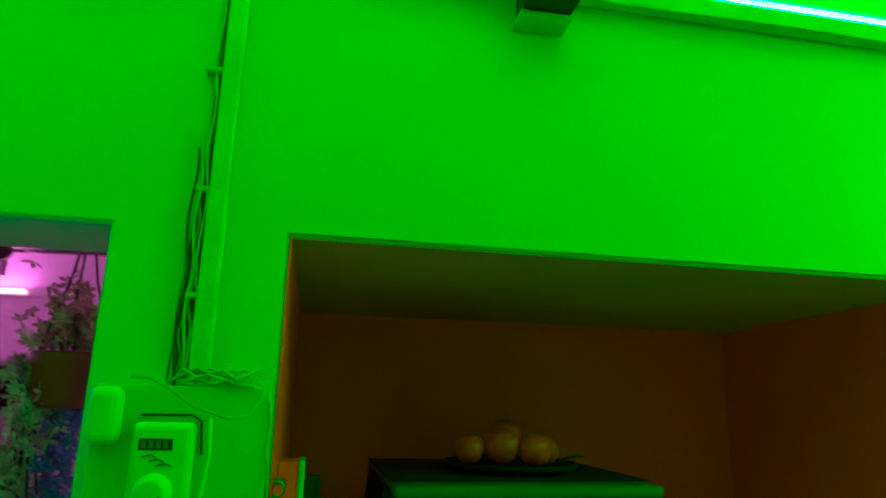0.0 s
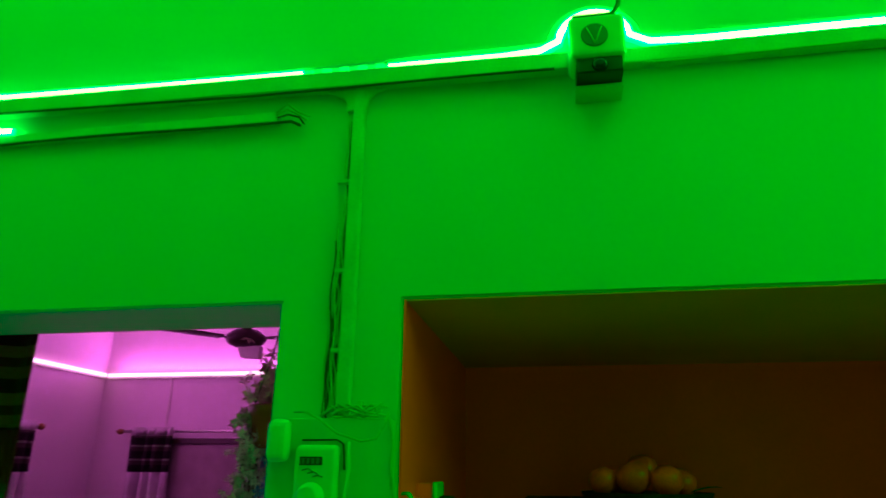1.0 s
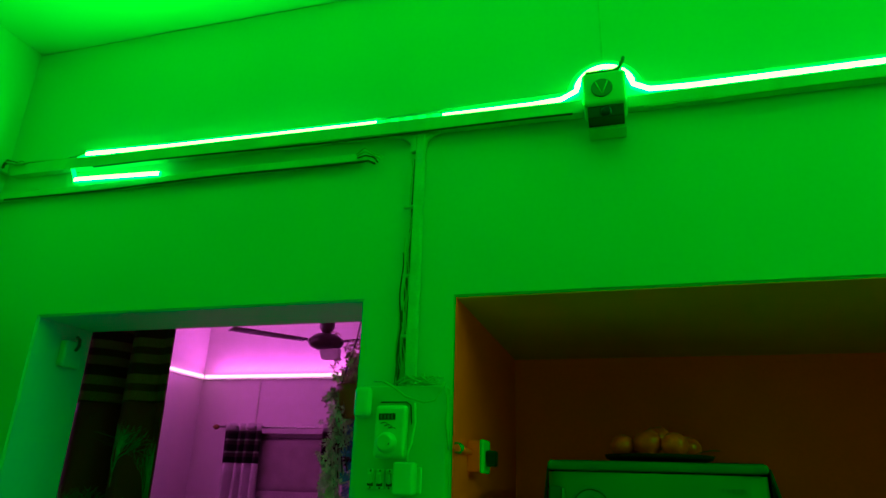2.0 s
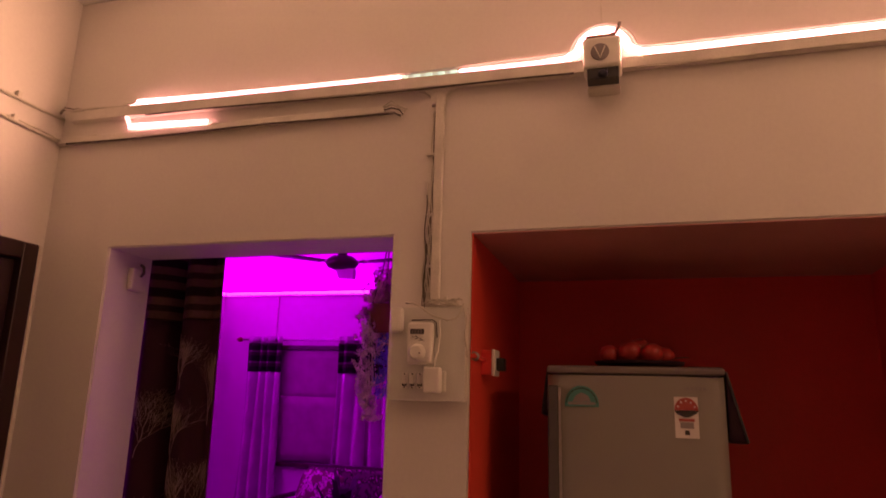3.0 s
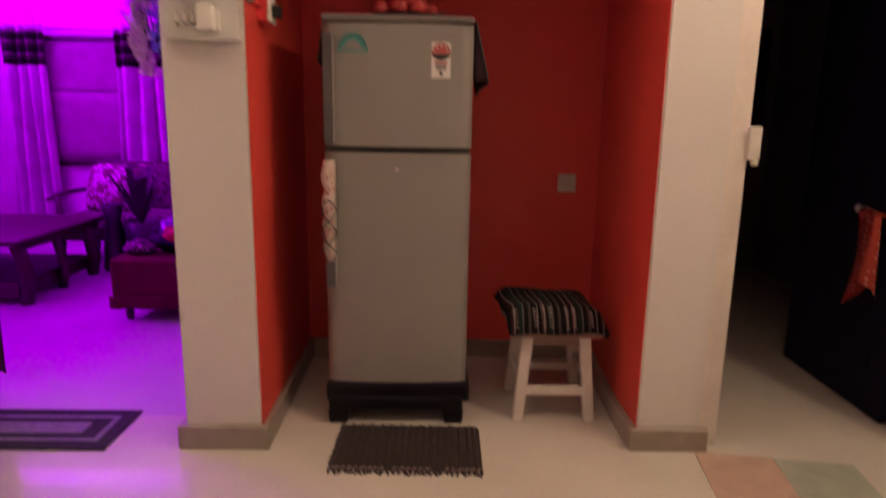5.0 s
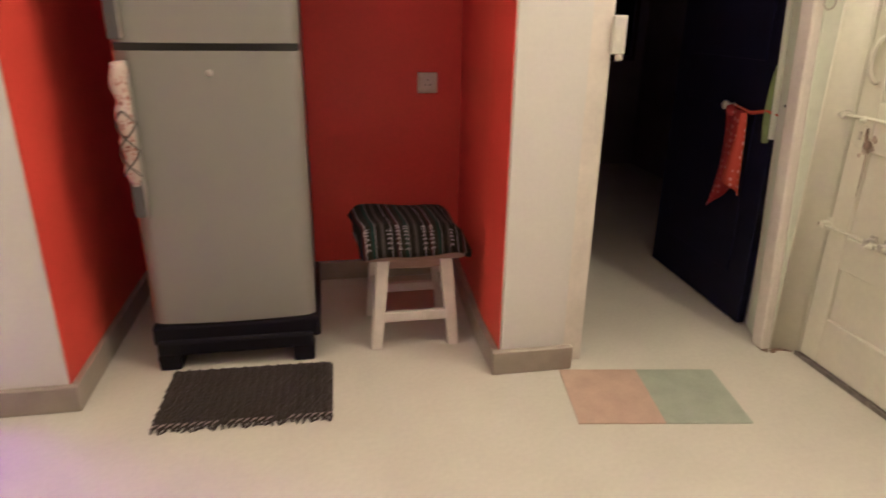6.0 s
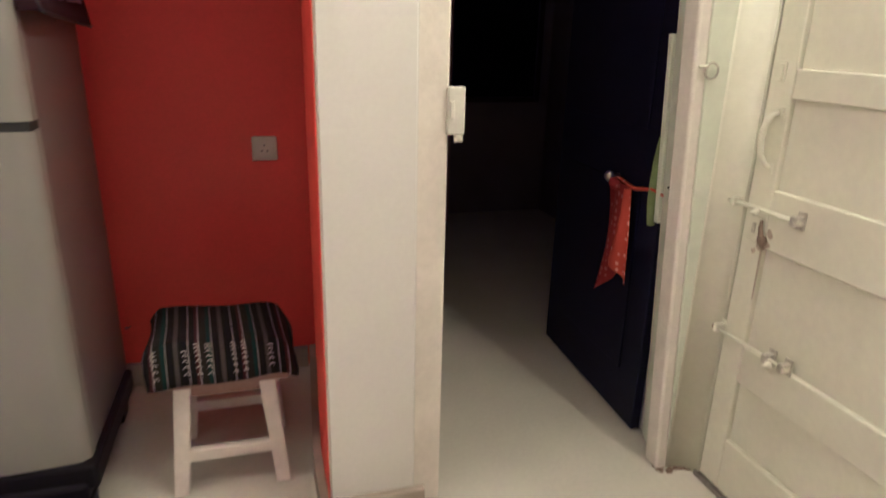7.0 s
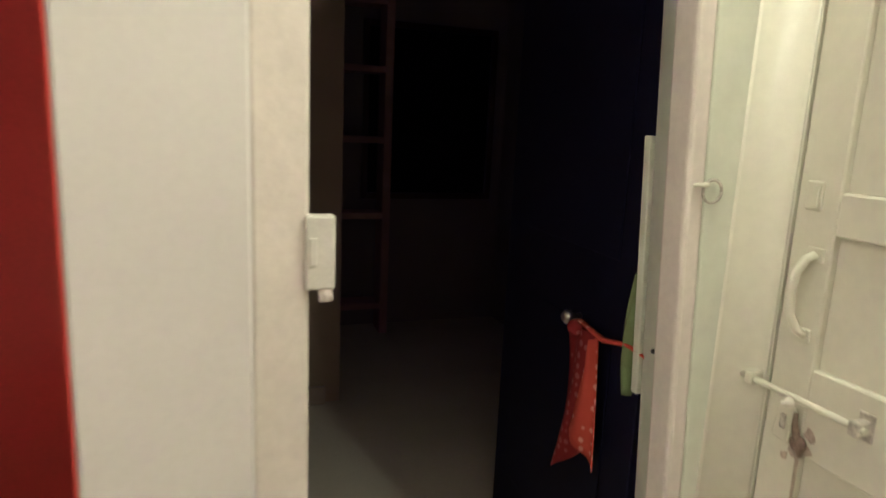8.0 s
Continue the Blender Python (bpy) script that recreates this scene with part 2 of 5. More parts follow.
rug_dark = material("dark grey rug pile", (0.05, 0.045, 0.05), 0.95, shine=0.12, mottle=0.3, scale=60, bump=0.8, grain=240)
rug_pale = material("grey rug band", (0.22, 0.19, 0.22), 0.95, mottle=0.3, scale=60, bump=0.8, grain=240)
led_white = glow("white led tape", (1.5, 1.15, 0.40), 3.5)
led_core = glow("white led tape core", (9.5, 3.9, 2.2), 1.3)
led_teal = glow("teal led dots", (0.0, 0.85, 0.30), 1.8)
led_teal_dim = glow("dim teal led tape", (0.0, 0.5, 0.2), 0.9)
led_pink = glow("pink led tape", (1.0, 0.10, 0.85), 5.0)
night_glass = material("night window glass", (0.006, 0.006, 0.01), 0.08, bump=0)

# ---------------------------------------------------------------- mesh helpers


def box(x0, x1, y0, y1, z0, z1, bevel=0.0, seg=2, bm=None):
    bm2 = bmesh.new()
    bmesh.ops.create_cube(bm2, size=1)
    for v in bm2.verts:
        v.co = Vector(((x0 + x1) / 2 + v.co.x * (x1 - x0), (y0 + y1) / 2 + v.co.y * (y1 - y0), (z0 + z1) / 2 + v.co.z * (z1 - z0)))
    if bevel:
        bmesh.ops.bevel(bm2, geom=bm2.edges[:], offset=bevel, segments=seg, affect="EDGES", profile=0.5)
    return join(bm, bm2)


def join(bm, other):
    if bm is None:
        return other
    tmp = bpy.data.meshes.new("join")
    other.to_mesh(tmp)
    bm.from_mesh(tmp)
    bpy.data.meshes.remove(tmp)
    other.free()
    return bm


def tube(points, r, n=8, bm=None, flat=1.0):
    """A round bar along points; r may be one radius or one for each point."""
    pts = [Vector(p) for p in points]
    rs = r if isinstance(r, (list, tuple)) else [r] * len(pts)
    b = bmesh.new()
    rings, side = [], None
    for k, p in enumerate(pts):
        d = (pts[min(k + 1, len(pts) - 1)] - pts[max(k - 1, 0)]).normalized()
        if side is None:
            side = d.cross(Vector((0.31, 0.17, 0.93))).normalized()
        side = (side - d * side.dot(d)).normalized()
        up = d.cross(side)
        rings.append([b.verts.new(p + rs[k] * (math.cos(a) * side + flat * math.sin(a) * up)) for a in (2 * math.pi * j / n for j in range(n))])
    for r0, r1 in zip(rings, rings[1:]):
        for j in range(n):
            b.faces.new((r0[j], r0[(j + 1) % n], r1[(j + 1) % n], r1[j]))
    b.faces.new(rings[0][::-1]), b.faces.new(rings[-1])
    for f in b.faces:
        f.smooth = len(f.verts) == 4
    return join(bm, b)


def lathe(profile, n=20, at=(0, 0, 0), bm=None, axis="z"):
    """Turned solid from (radius, height) pairs."""
    b = bmesh.new()
    rings = []
    for r, h in profile:
        ring = []
        for j in range(n):
            a = 2 * math.pi * j / n
            c = (r * math.cos(a), r * math.sin(a), h)
            c = {"z": c, "y": (c[0], h, c[1]), "x": (h, c[0], c[1])}[axis]
            ring.append(b.verts.new(Vector(c) + Vector(at)))
        rings.append(ring)
    for r0, r1 in zip(rings, rings[1:]):
        for j in range(n):
            b.faces.new((r0[j], r0[(j + 1) % n], r1[(j + 1) % n], r1[j])).smooth = True
    b.faces.new(rings[0][::-1]), b.faces.new(rings[-1])
    bmesh.ops.recalc_face_normals(b, faces=b.faces[:])
    return join(bm, b)


def sheet(fn, nu, nv, thick=0.004, bm=None):
    """A cloth or shell with thickness: fn(u, v) gives the place, u and v from 0 to 1."""
    b = bmesh.new()
    g = [[b.verts.new(fn(i / nu, j / nv)) for i in range(nu + 1)] for j in range(nv + 1)]
    for j in range(nv):
        for i in range(nu):
            b.faces.new((g[j][i], g[j][i + 1], g[j + 1][i + 1], g[j + 1][i])).smooth = True
    b.normal_update()
    off = {v: b.verts.new(v.co - v.normal * thick) for row in g for v in row}
    for f in b.faces[:]:
        b.faces.new([off[v] for v in reversed(f.verts)]).smooth = True
    rim = g[0] + [r[-1] for r in g[1:]] + g[-1][-2::-1] + [r[0] for r in g[-2:0:-1]]
    for a, c in zip(rim, rim[1:] + rim[:1]):
        b.faces.new((a, off[a], off[c], c))
    bmesh.ops.recalc_face_normals(b, faces=b.faces[:])
    return join(bm, b)


def prism(outline, y0, y1, bm=None, bevel=0.0):
    """Extrudes an outline of (x, z) from y0 to y1."""
    b = bmesh.new()
    f = b.faces.new([b.verts.new((x, y0, z)) for x, z in outline])
    r = bmesh.ops.extrude_face_region(b, geom=[f])
    for v in r["geom"]:
        if isinstance(v, bmesh.types.BMVert):
            v.co.y = y1
    bmesh.ops.recalc_face_normals(b, faces=b.faces[:])
    if bevel:
        bmesh.ops.bevel(b, geom=[e for e in b.edges if abs(e.verts[0].co.y - e.verts[1].co.y) < 1e-6], offset=bevel, segments=3, affect="EDGES")
    return join(bm, b)


def turned(bm, m):
    bmesh.ops.transform(bm, matrix=m, verts=bm.verts[:])
    return bm


def part(name, bm, mat, parent=None, label=""):
    """Links a bmesh as one mesh object, under a thing or a part."""
    me = bpy.data.meshes.new(name)
    bm.to_mesh(me)
    bm.free()
    me.materials.append(mat)
    ob = new(name, me)
    if parent is not None:
        ob.parent = parent
    return tagged(ob, label)


def thing(name, at, label, category, rz=0.0, group=""):
    ob = new(name)
    ob.matrix_basis = pose(*at, 0, 0, rz)
    ob.empty_display_size = 0.1
    return tagged(ob, label, category, group)


def setting(name, bm, mat, label, category):
    return tagged(part(name, bm, mat), label, category, kind="structure")


# ---------------------------------------------------------------- the shell of the rooms
OUT = 0.2
DOOR_L, DOOR_R, NICHE_L, NICHE_R, PIER_R, POST_L = -1.422, -0.216, 0.069, 1.511, 1.757, 2.665
HEAD = 2.047
outline = [(WEST - OUT, 0), (DOOR_L, 0), (DOOR_L, HEAD), (DOOR_R, HEAD), (DOOR_R, 0), (NICHE_L, 0), (NICHE_L, HEAD), (NICHE_R, HEAD), (NICHE_R, 0),
           (PIER_R, 0), (PIER_R, HEAD - 0.008), (POST_L, HEAD - 0.008), (POST_L, 0), (EAST + OUT, 0), (EAST + OUT, TOP), (WEST - OUT, TOP)]
setting("wall_north", prism(outline, NORTH, NORTH + THICK, bevel=0.006), cream, "cream painted plaster wall with two doorways and a niche", "wall")
setting("floor", box(WEST - OUT, 3.8, SOUTH - OUT, NORTH + THICK, -0.12, 0), floor_stone, "polished cream stone floor, slightly mottled", "floor")
setting("floor_inner", box(-4.3, 0.0, NORTH + THICK, 6.0, -0.12, 0), inner_floor, "pale polished floor of the sitting room", "floor")
setting("floor_niche", box(0.0, 3.8, NORTH + THICK, 4.6, -0.12, 0), floor_stone, "polished cream floor running into the niche and dark room", "floor")
setting("ceiling", box(-4.3, 3.8, SOUTH - OUT, 6.0, TOP, TOP + 0.12), ceiling_paint, "plain white painted ceiling", "ceiling")
# never in view; closes the room and keeps bounce out of the niche
setting("wall_south", box(WEST - OUT, EAST + OUT, SOUTH - OUT, SOUTH, 0, TOP), south_absorber, "unseen brown wall that damps bounced light", "wall")
# west wall with its doorway
WD0, WD1 = 0.22, 1.13
wz = bmesh.new()
for a in ((SOUTH, WD0, 0, TOP), (WD1, NORTH, 0, TOP), (WD0, WD1, 2.05, TOP)):
    box(WEST - OUT, WEST, a[0], a[1], a[2], a[3], bm=wz)
setting("wall_west", wz, cream, "cream plaster wall with a dark wooden door", "wall")
# east wall with the closed door
ED0, ED1 = 0.22, 1.165
ez = bmesh.new()
for a in ((SOUTH, ED0, 0, TOP), (ED0, ED1, 2.06, TOP), (ED1, NORTH, 0, TOP)):
    box(EAST, EAST + OUT, a[0], a[1], a[2], a[3], bm=ez)
setting("wall_east", ez, cream, "cream plaster wall round a closed door", "wall")
# niche: red lining over the masonry
BACK = 2.15
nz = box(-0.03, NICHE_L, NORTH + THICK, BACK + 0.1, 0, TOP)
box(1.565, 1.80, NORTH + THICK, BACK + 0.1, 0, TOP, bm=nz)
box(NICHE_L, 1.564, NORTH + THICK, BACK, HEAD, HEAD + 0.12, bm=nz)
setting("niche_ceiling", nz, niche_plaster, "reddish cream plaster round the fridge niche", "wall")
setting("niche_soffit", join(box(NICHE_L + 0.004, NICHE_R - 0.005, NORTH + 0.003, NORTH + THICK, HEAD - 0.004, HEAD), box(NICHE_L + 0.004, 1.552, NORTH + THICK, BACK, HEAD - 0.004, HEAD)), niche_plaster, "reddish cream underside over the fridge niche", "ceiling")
setting("niche_wall_left", box(NICHE_L, NICHE_L + 0.004, NORTH + 0.003, BACK, 0, HEAD), red_paint, "red painted side wall of the fridge niche", "wall")
SPLAY = [(NICHE_R - 0.004, NORTH + 0.003), (NICHE_R - 0.004, NORTH + THICK), (NICHE_R + 0.043, BACK)]  # line of its face in plan


def splayed(out, y0, z1):
    """A slab along the niche's right side, out metres thick on its room side or, when negative, on its wall side."""
    b = bmesh.new()
    line = [(x, max(y, y0)) for x, y in SPLAY]
    f = b.faces.new([b.verts.new((x, y, 0)) for x, y in line + [(x - out, y) for x, y in line[::-1]]])
    for g in bmesh.ops.extrude_face_region(b, geom=[f])["geom"]:
        if isinstance(g, bmesh.types.BMVert):
            g.co.z = z1
    bmesh.ops.recalc_face_normals(b, faces=b.faces[:])
    return b


setting("niche_wall_right", splayed(-0.003, 0, HEAD), red_paint, "red painted side wall of the fridge niche", "wall")
setting("niche_wall_back", box(NICHE_L - 0.05, NICHE_R + 0.05, BACK, BACK + 0.1, 0, HEAD + 0.05), red_paint, "red painted back wall of the fridge niche", "wall")
# sitting room walls
FAR, IWEST = 5.10, -3.611
setting("wall_inner_far", box(IWEST - OUT, 0, FAR, FAR + OUT, 0, TOP), inner_tint, "lilac wall of the sitting room behind the sofa", "wall")
setting("wall_inner_side", box(IWEST - OUT, IWEST, NORTH + THICK, FAR, 0, TOP), inner_tint, "lilac side wall of the sitting room", "wall")
setting("wall_inner_right", box(-0.13, -0.03, NORTH + THICK, FAR, 0, TOP), inner_tint, "lilac wall of the sitting room", "wall")
setting("wall_inner_front", box(IWEST - OUT, WEST - OUT, NORTH, NORTH + THICK, 0, TOP), inner_tint, "lilac wall of the sitting room beside the doorway", "wall")
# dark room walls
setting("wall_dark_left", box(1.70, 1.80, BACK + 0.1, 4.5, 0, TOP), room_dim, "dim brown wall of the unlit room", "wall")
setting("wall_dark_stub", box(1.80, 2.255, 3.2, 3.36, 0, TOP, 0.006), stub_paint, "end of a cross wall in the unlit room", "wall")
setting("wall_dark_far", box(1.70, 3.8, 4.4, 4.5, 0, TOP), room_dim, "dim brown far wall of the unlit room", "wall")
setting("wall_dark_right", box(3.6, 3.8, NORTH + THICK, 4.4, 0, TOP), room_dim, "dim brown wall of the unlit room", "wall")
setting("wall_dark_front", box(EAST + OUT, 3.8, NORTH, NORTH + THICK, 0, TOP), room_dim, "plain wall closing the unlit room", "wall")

# skirting, butted piece by piece
SK, SP = 0.092, 0.026


def skirting(x0, x1, y0, y1):
    setting("baseboard", box(x0, x1, y0, y1, 0, SK, 0.003, 1), skirting_tile, "brown grey skirting tile along the wall foot", "skirting")


skirting(DOOR_R - SP, NICHE_L + SP + 0.004, NORTH - SP, NORTH - 0.0005)
skirting(NICHE_L + 0.0045, NICHE_L + SP + 0.004, NORTH, BACK)
skirting(DOOR_R - SP, DOOR_R - 0.0005, NORTH, NORTH + THICK)
skirting(NICHE_R - SP - 0.004, PIER_R + SP, NORTH - SP, NORTH - 0.0005)
setting("baseboard", splayed(SP, NORTH, SK), skirting_tile, "brown grey skirting tile along the wall foot", "skirting")
skirting(NICHE_L + SP + 0.005, NICHE_R + 0.010, BACK - SP, BACK - 0.0005)
skirting(WEST + 0.0005, DOOR_L + SP, NORTH - SP, NORTH - 0.0005)
skirting(1.80, 2.155 + SP, 3.2 - SP, 3.2 - 0.0005)

# ---------------------------------------------------------------- door frames and doors
POST = 2.60
LEAN = Matrix(((1, 0, -0.058, 0.060), (0, 1, 0, 0), (0, 0, 1, 0), (0, 0, 0, 1)))  # the old post is out of plumb
# frame of the dark room's doorway
dframe = thing("door_frame", (0, 0, 0), "cream painted wooden frame of the dark doorway", "door frame")
part("jamb", box(PIER_R, 1.843, NORTH + 0.035, NORTH + THICK - 0.06, 0, HEAD - 0.008, 0.006), frame_pink, dframe, "pinkish cream jamb with worn edges")
jm = bmesh.new()
jf = jm.faces.new([jm.verts.new((x, y, 0)) for x, y in ((2.545, 1.226), (2.594, 1.352), (2.730, 1.352), (2.730, 1.226))])
for g in bmesh.ops.extrude_face_region(jm, geom=[jf])["geom"]:
    if isinstance(g, bmesh.types.BMVert):
        g.co.z = HEAD - 0.008
bmesh.ops.recalc_face_normals(jm, faces=jm.faces[:])
bmesh.ops.bevel(jm, geom=jm.edges[:], offset=0.005, segments=2, affect="EDGES")
part("jamb", turned(jm, LEAN), frame_green, dframe, "pale green chipped jamb")
part("head", box(1.843, 2.54, NORTH + 0.035, NORTH + 0.13, HEAD - 0.075, HEAD - 0.008, 0.005), frame_pink, dframe)
part("keeper_plate", turned(box(2.584, 2.606, 1.353, 1.375, 0.80, 1.38, 0.003), LEAN), frame_green, dframe, "pale green strip at the jamb's back edge")
part("screw_hole", lathe([(0.006, 0.002), (0.004, -0.002)], 10, (2.556, 1.262, 0.94), axis="x"), print_dark, dframe)
tagged(dframe, kind="structure")

# post between the two doors
post = thing("door_post", (POST, NORTH, 0), "cream plastered post with chipped pinkish edge between doors", "door post")
part("plaster", turned(box(-0.078, -0.0365, -0.012, 0.056, 0, 2.03, 0.010, 3), LEAN), frame_pink, post, "pinkish rounded plaster edge")
part("moulding", turned(box(-0.0362, 0.060, -0.009, 0.02, 0, 2.03, 0.006, 3), LEAN), frame_green, post, "pale green worn moulding")
fl = bmesh.new()
curve = [(0.020 + 0.0805 * math.sin(a), -0.0092 - 0.058 * (1 - math.cos(a))) for a in np.linspace(0, math.pi / 2, 14)]
ff = fl.faces.new([fl.verts.new((x, y, 0)) for x, y in curve + [(0.1005, 0.02), (0.020, 0.02)]])
for g in bmesh.ops.extrude_face_region(fl, geom=[ff])["geom"]:
    if isinstance(g, bmesh.types.BMVert):
        g.co.z = 2.03
bmesh.ops.recalc_face_normals(fl, faces=fl.faces[:])
for f in fl.faces:
    f.smooth = len(f.verts) == 4
part("fillet", fl, door_cream, post, "cream paint rounding off the corner")
rd = random.Random(5)
dirt = bmesh.new()
for k in range(90):
    u = rd.random()
    x, y = (-0.005 + 0.135 * u, -0.016 - 0.050 * max(0.0, u - 0.45)) if k % 3 else (-0.012 + 0.012 * u, -0.012 + 0.075 * u)
    x, y, r = x + rd.gauss(0, 0.004), y + rd.gauss(-0.004, 0.006), rd.uniform(0.003, 0.009)
    lathe([(r * 0.3, 0.0), (r, 0.001), (r * 0.8, r * 0.5), (r * 0.2, r * rd.uniform(0.5, 1.0))], 6, (x, y, 0.0), dirt)
tagged(part("mortar", dirt, dirt_brown, post, "crumbling brown mortar at the foot"), kind="stuff")
tagged(post, kind="structure")
ring = thing("ring_pull", (2.545, NORTH - 0.014, 1.292), "cream painted iron ring in a staple", "ring")
part("ring", tube([(0.012 + 0.021 * math.cos(a), -0.006, -0.006 + 0.021 * math.sin(a)) for a in (2 * math.pi * k / 20 for k in range(21))], 0.003, 8), worn_steel, ring)
part("staple", tube([(-0.022, 0.006, 0.004), (-0.018, -0.010, 0.006), (-0.004, -0.010, 0.006), (0.0, 0.006, 0.006)], 0.0045, 8), door_cream, ring)


def panel_door(parent, y0, y1, x, z1, rails, mat, name="leaf", depth=0.035):
    """A framed door leaf facing -x at x, with sunk panels between the rails (z ranges)."""
    bm = bmesh.new()
    st = 0.085
    box(x, x + depth, y0, y0 + st, 0.02, z1, 0.003, 1, bm), box(x, x + depth, y1 - st, y1, 0.02, z1, 0.003, 1, bm)
    for a, b in rails:
        box(x, x + depth, y0 + st, y1 - st, a, b, 0.003, 1, bm)
    part(name, bm, mat, parent)
    for (a, b), (c, d) in zip(rails, rails[1:]):
        part("panel", box(x + 0.014, x + depth - 0.006, y0 + st, y1 - st, b, c, 0.002, 1), mat, parent)


edoor = thing("door_1", (0, 0, 0), "closed cream enamel panelled wooden door with bolts", "door")
panel_door(edoor, 0.27, 1.097, EAST - 0.002, 2.0, [(0.02, 0.20), (0.40, 0.52), (0.82, 0.985), (1.225, 1.30), (1.62, 1.70), (1.90, 2.0)], door_cream)
ef = box(EAST - 0.0042, EAST + 0.09, 1.1015, 1.168, 0, 2.06, 0.002, 1)
box(EAST - 0.022, EAST + 0.09, 0.215, 0.266, 0, 2.06, 0.008, 3, ef), box(EAST - 0.022, EAST + 0.09, 0.267, 1.111, 2.004, 2.06, 0.006, 2, ef)
part("frame", ef, door_cream, edoor)
part("threshold_gap", box(EAST - 0.012, EAST + 0.06, 0.267, 1.111, 0.0, 0.016), groove_dark, edoor, "dark strip filling the gap under the door")


def bolt(y_tip, y_end, z, x, short):
    b = thing("door_bolt", (x, (y_tip + y_end) / 2, z), "cream painted sliding bolt with rusty brackets on the door", "bolt", group="door bolts")
    h = (y_tip - y_end) / 2
    part("rod", tube([(-0.022, h, -0.002), (-0.022, 0, 0), (-0.022, -h, 0)], 0.0062 if not short else 0.005, 10), door_cream, b)
    for yy in ((h * 0.62, -h * 0.9) if not short else (h * 0.9, -h * 0.5, -h * 0.9)):
        part("bracket", join(box(-0.034, 0.0, yy - 0.009, yy + 0.009, -0.013, 0.013, 0.004), box(-0.004, 0.0, yy - 0.014, yy + 0.014, -0.024, 0.024, 0.002)), worn_steel if yy < 0 else door_cream, b)
    part("tip", lathe([(0.0085, 0.0), (0.0085, 0.004), (0.004, 0.006)], 10, (-0.022, h, -0.002), axis="y"), rust, b, "dark worn bolt end")
    part("knob", lathe([(0.004, 0), (0.005, 0.012), (0.010, 0.016), (0.010, 0.024), (0.004, 0.028)], 12, (-0.062, -h * 0.1 if not short else -h * 0.7, -0.004), axis="x"), door_cream, b)
    return b


bolt(1.175, 0.885, 0.93, EAST - 0.002, False)
bolt(1.115, 0.83, 0.54, EAST - 0.002, True)
lock = thing("hasp_lock", (EAST - 0.002, 1.03, 0.862), "rusty keyhole plate with stains on the cream door", "lock")
part("plate", turned(box(-0.006, 0.0, 0.002, 0.040, -0.034, 0.040, 0.004), pose(0, 0, 0, 8, 0, 0)), door_cream, lock)
part("slot", box(-0.008, -0.0062, 0.014, 0.026, -0.006, 0.022, 0.002), worn_steel, lock)
part("hasp", join(lathe([(0.014, 0), (0.016, -0.008), (0.008, -0.013)], 12, (-0.004, -0.020, -0.018), axis="x"), tube([(-0.006, -0.004, 0.035), (-0.012, -0.010, 0.015), (-0.012, -0.018, -0.010), (-0.006, -0.024, -0.042)], [0.004, 0.006, 0.008, 0.004], 8)), rust, lock, "rusty stained keyhole cover")
for y0, z0, w, h in ((-0.014, -0.030, 0.050, 0.036), (-0.034, 0.004, 0.022, 0.026), (0.012, -0.058, 0.014, 0.02)):
    part("stain", turned(prism([(y0 + w * 0.5 * (1 + 0.25 * math.sin(3 * a + y0 * 90)) * math.cos(a), z0 + h * 0.5 * (1 + 0.3 * math.sin(2 * a + z0 * 70)) * math.sin(a)) for a in np.linspace(0, 2 * math.pi, 17)[:-1]], 0.0002, 0.0012), pose(0, 0, 0, 0, 0, 90)), rust_stain, lock, "brown rust stain")
part("streak", turned(prism([(-0.012, -0.05), (-0.020, -0.05), (-0.018, -0.19), (-0.014, -0.20)], 0.0002, 0.0012), pose(0, 0, 0, 0, 0, 90)), rust_stain, lock, "thin rust streak")
hnd = part("door_handle", turned(tube([(-0.004, -0.010, 0.072), (-0.018, -0.006, 0.066), (-0.029, 0.003, 0.038), (-0.031, 0.006, 0.0), (-0.028, 0.003, -0.038), (-0.016, -0.006, -0.066), (-0.004, -0.012, -0.074)], [0.008, 0.008, 0.0088, 0.0092, 0.0086, 0.0078, 0.007], 12), pose(EAST - 0.002, 1.05, 1.115)), door_cream, edoor, "cream painted curved pull handle")
part("end_plate", box(EAST - 0.007, EAST - 0.002, 1.024, 1.058, 1.175, 1.201, 0.002), door_cream, hnd)
part("end_plate", box(EAST - 0.007, EAST - 0.002, 1.026, 1.054, 1.027, 1.053, 0.002), door_cream, hnd)
plate = thing("latch_plate", (EAST - 0.002, 1.06, 1.29), "small painted metal plate on the door stile", "latch")
part("base", box(-0.006, 0, -0.017, 0.017, -0.026, 0.026, 0.003), door_cream, plate)
part("slot", box(-0.010, -0.006, -0.012, 0.0, -0.02, 0.018, 0.002), door_cream, plate)

wdoor = thing("door_2", (0, 0, 0), "dark brown wooden door in a maroon frame", "door")
wl = bmesh.new()
box(WEST - 0.06, WEST - 0.02, 0.28, 1.07, 0.02, 1.99, 0.003, 1, wl)
part("leaf", wl, dark_wood, wdoor)
wf = box(WEST - 0.08, WEST + 0.012, 1.072, 1.142, 0, 2.065, 0.006)
box(WEST - 0.08, WEST + 0.012, 0.21, 0.278, 0, 2.065, 0.006, 2, wf), box(WEST - 0.08, WEST + 0.012, 0.279, 1.071, 1.995, 2.065, 0.005, 2, wf)
part("frame", wf, dark_wood, wdoor)
for zz in (0.35, 1.1):
    part("panel", box(WEST - 0.018, WEST - 0.008, 0.38, 0.97, zz, zz + 0.62, 0.004), dark_wood, wdoor)
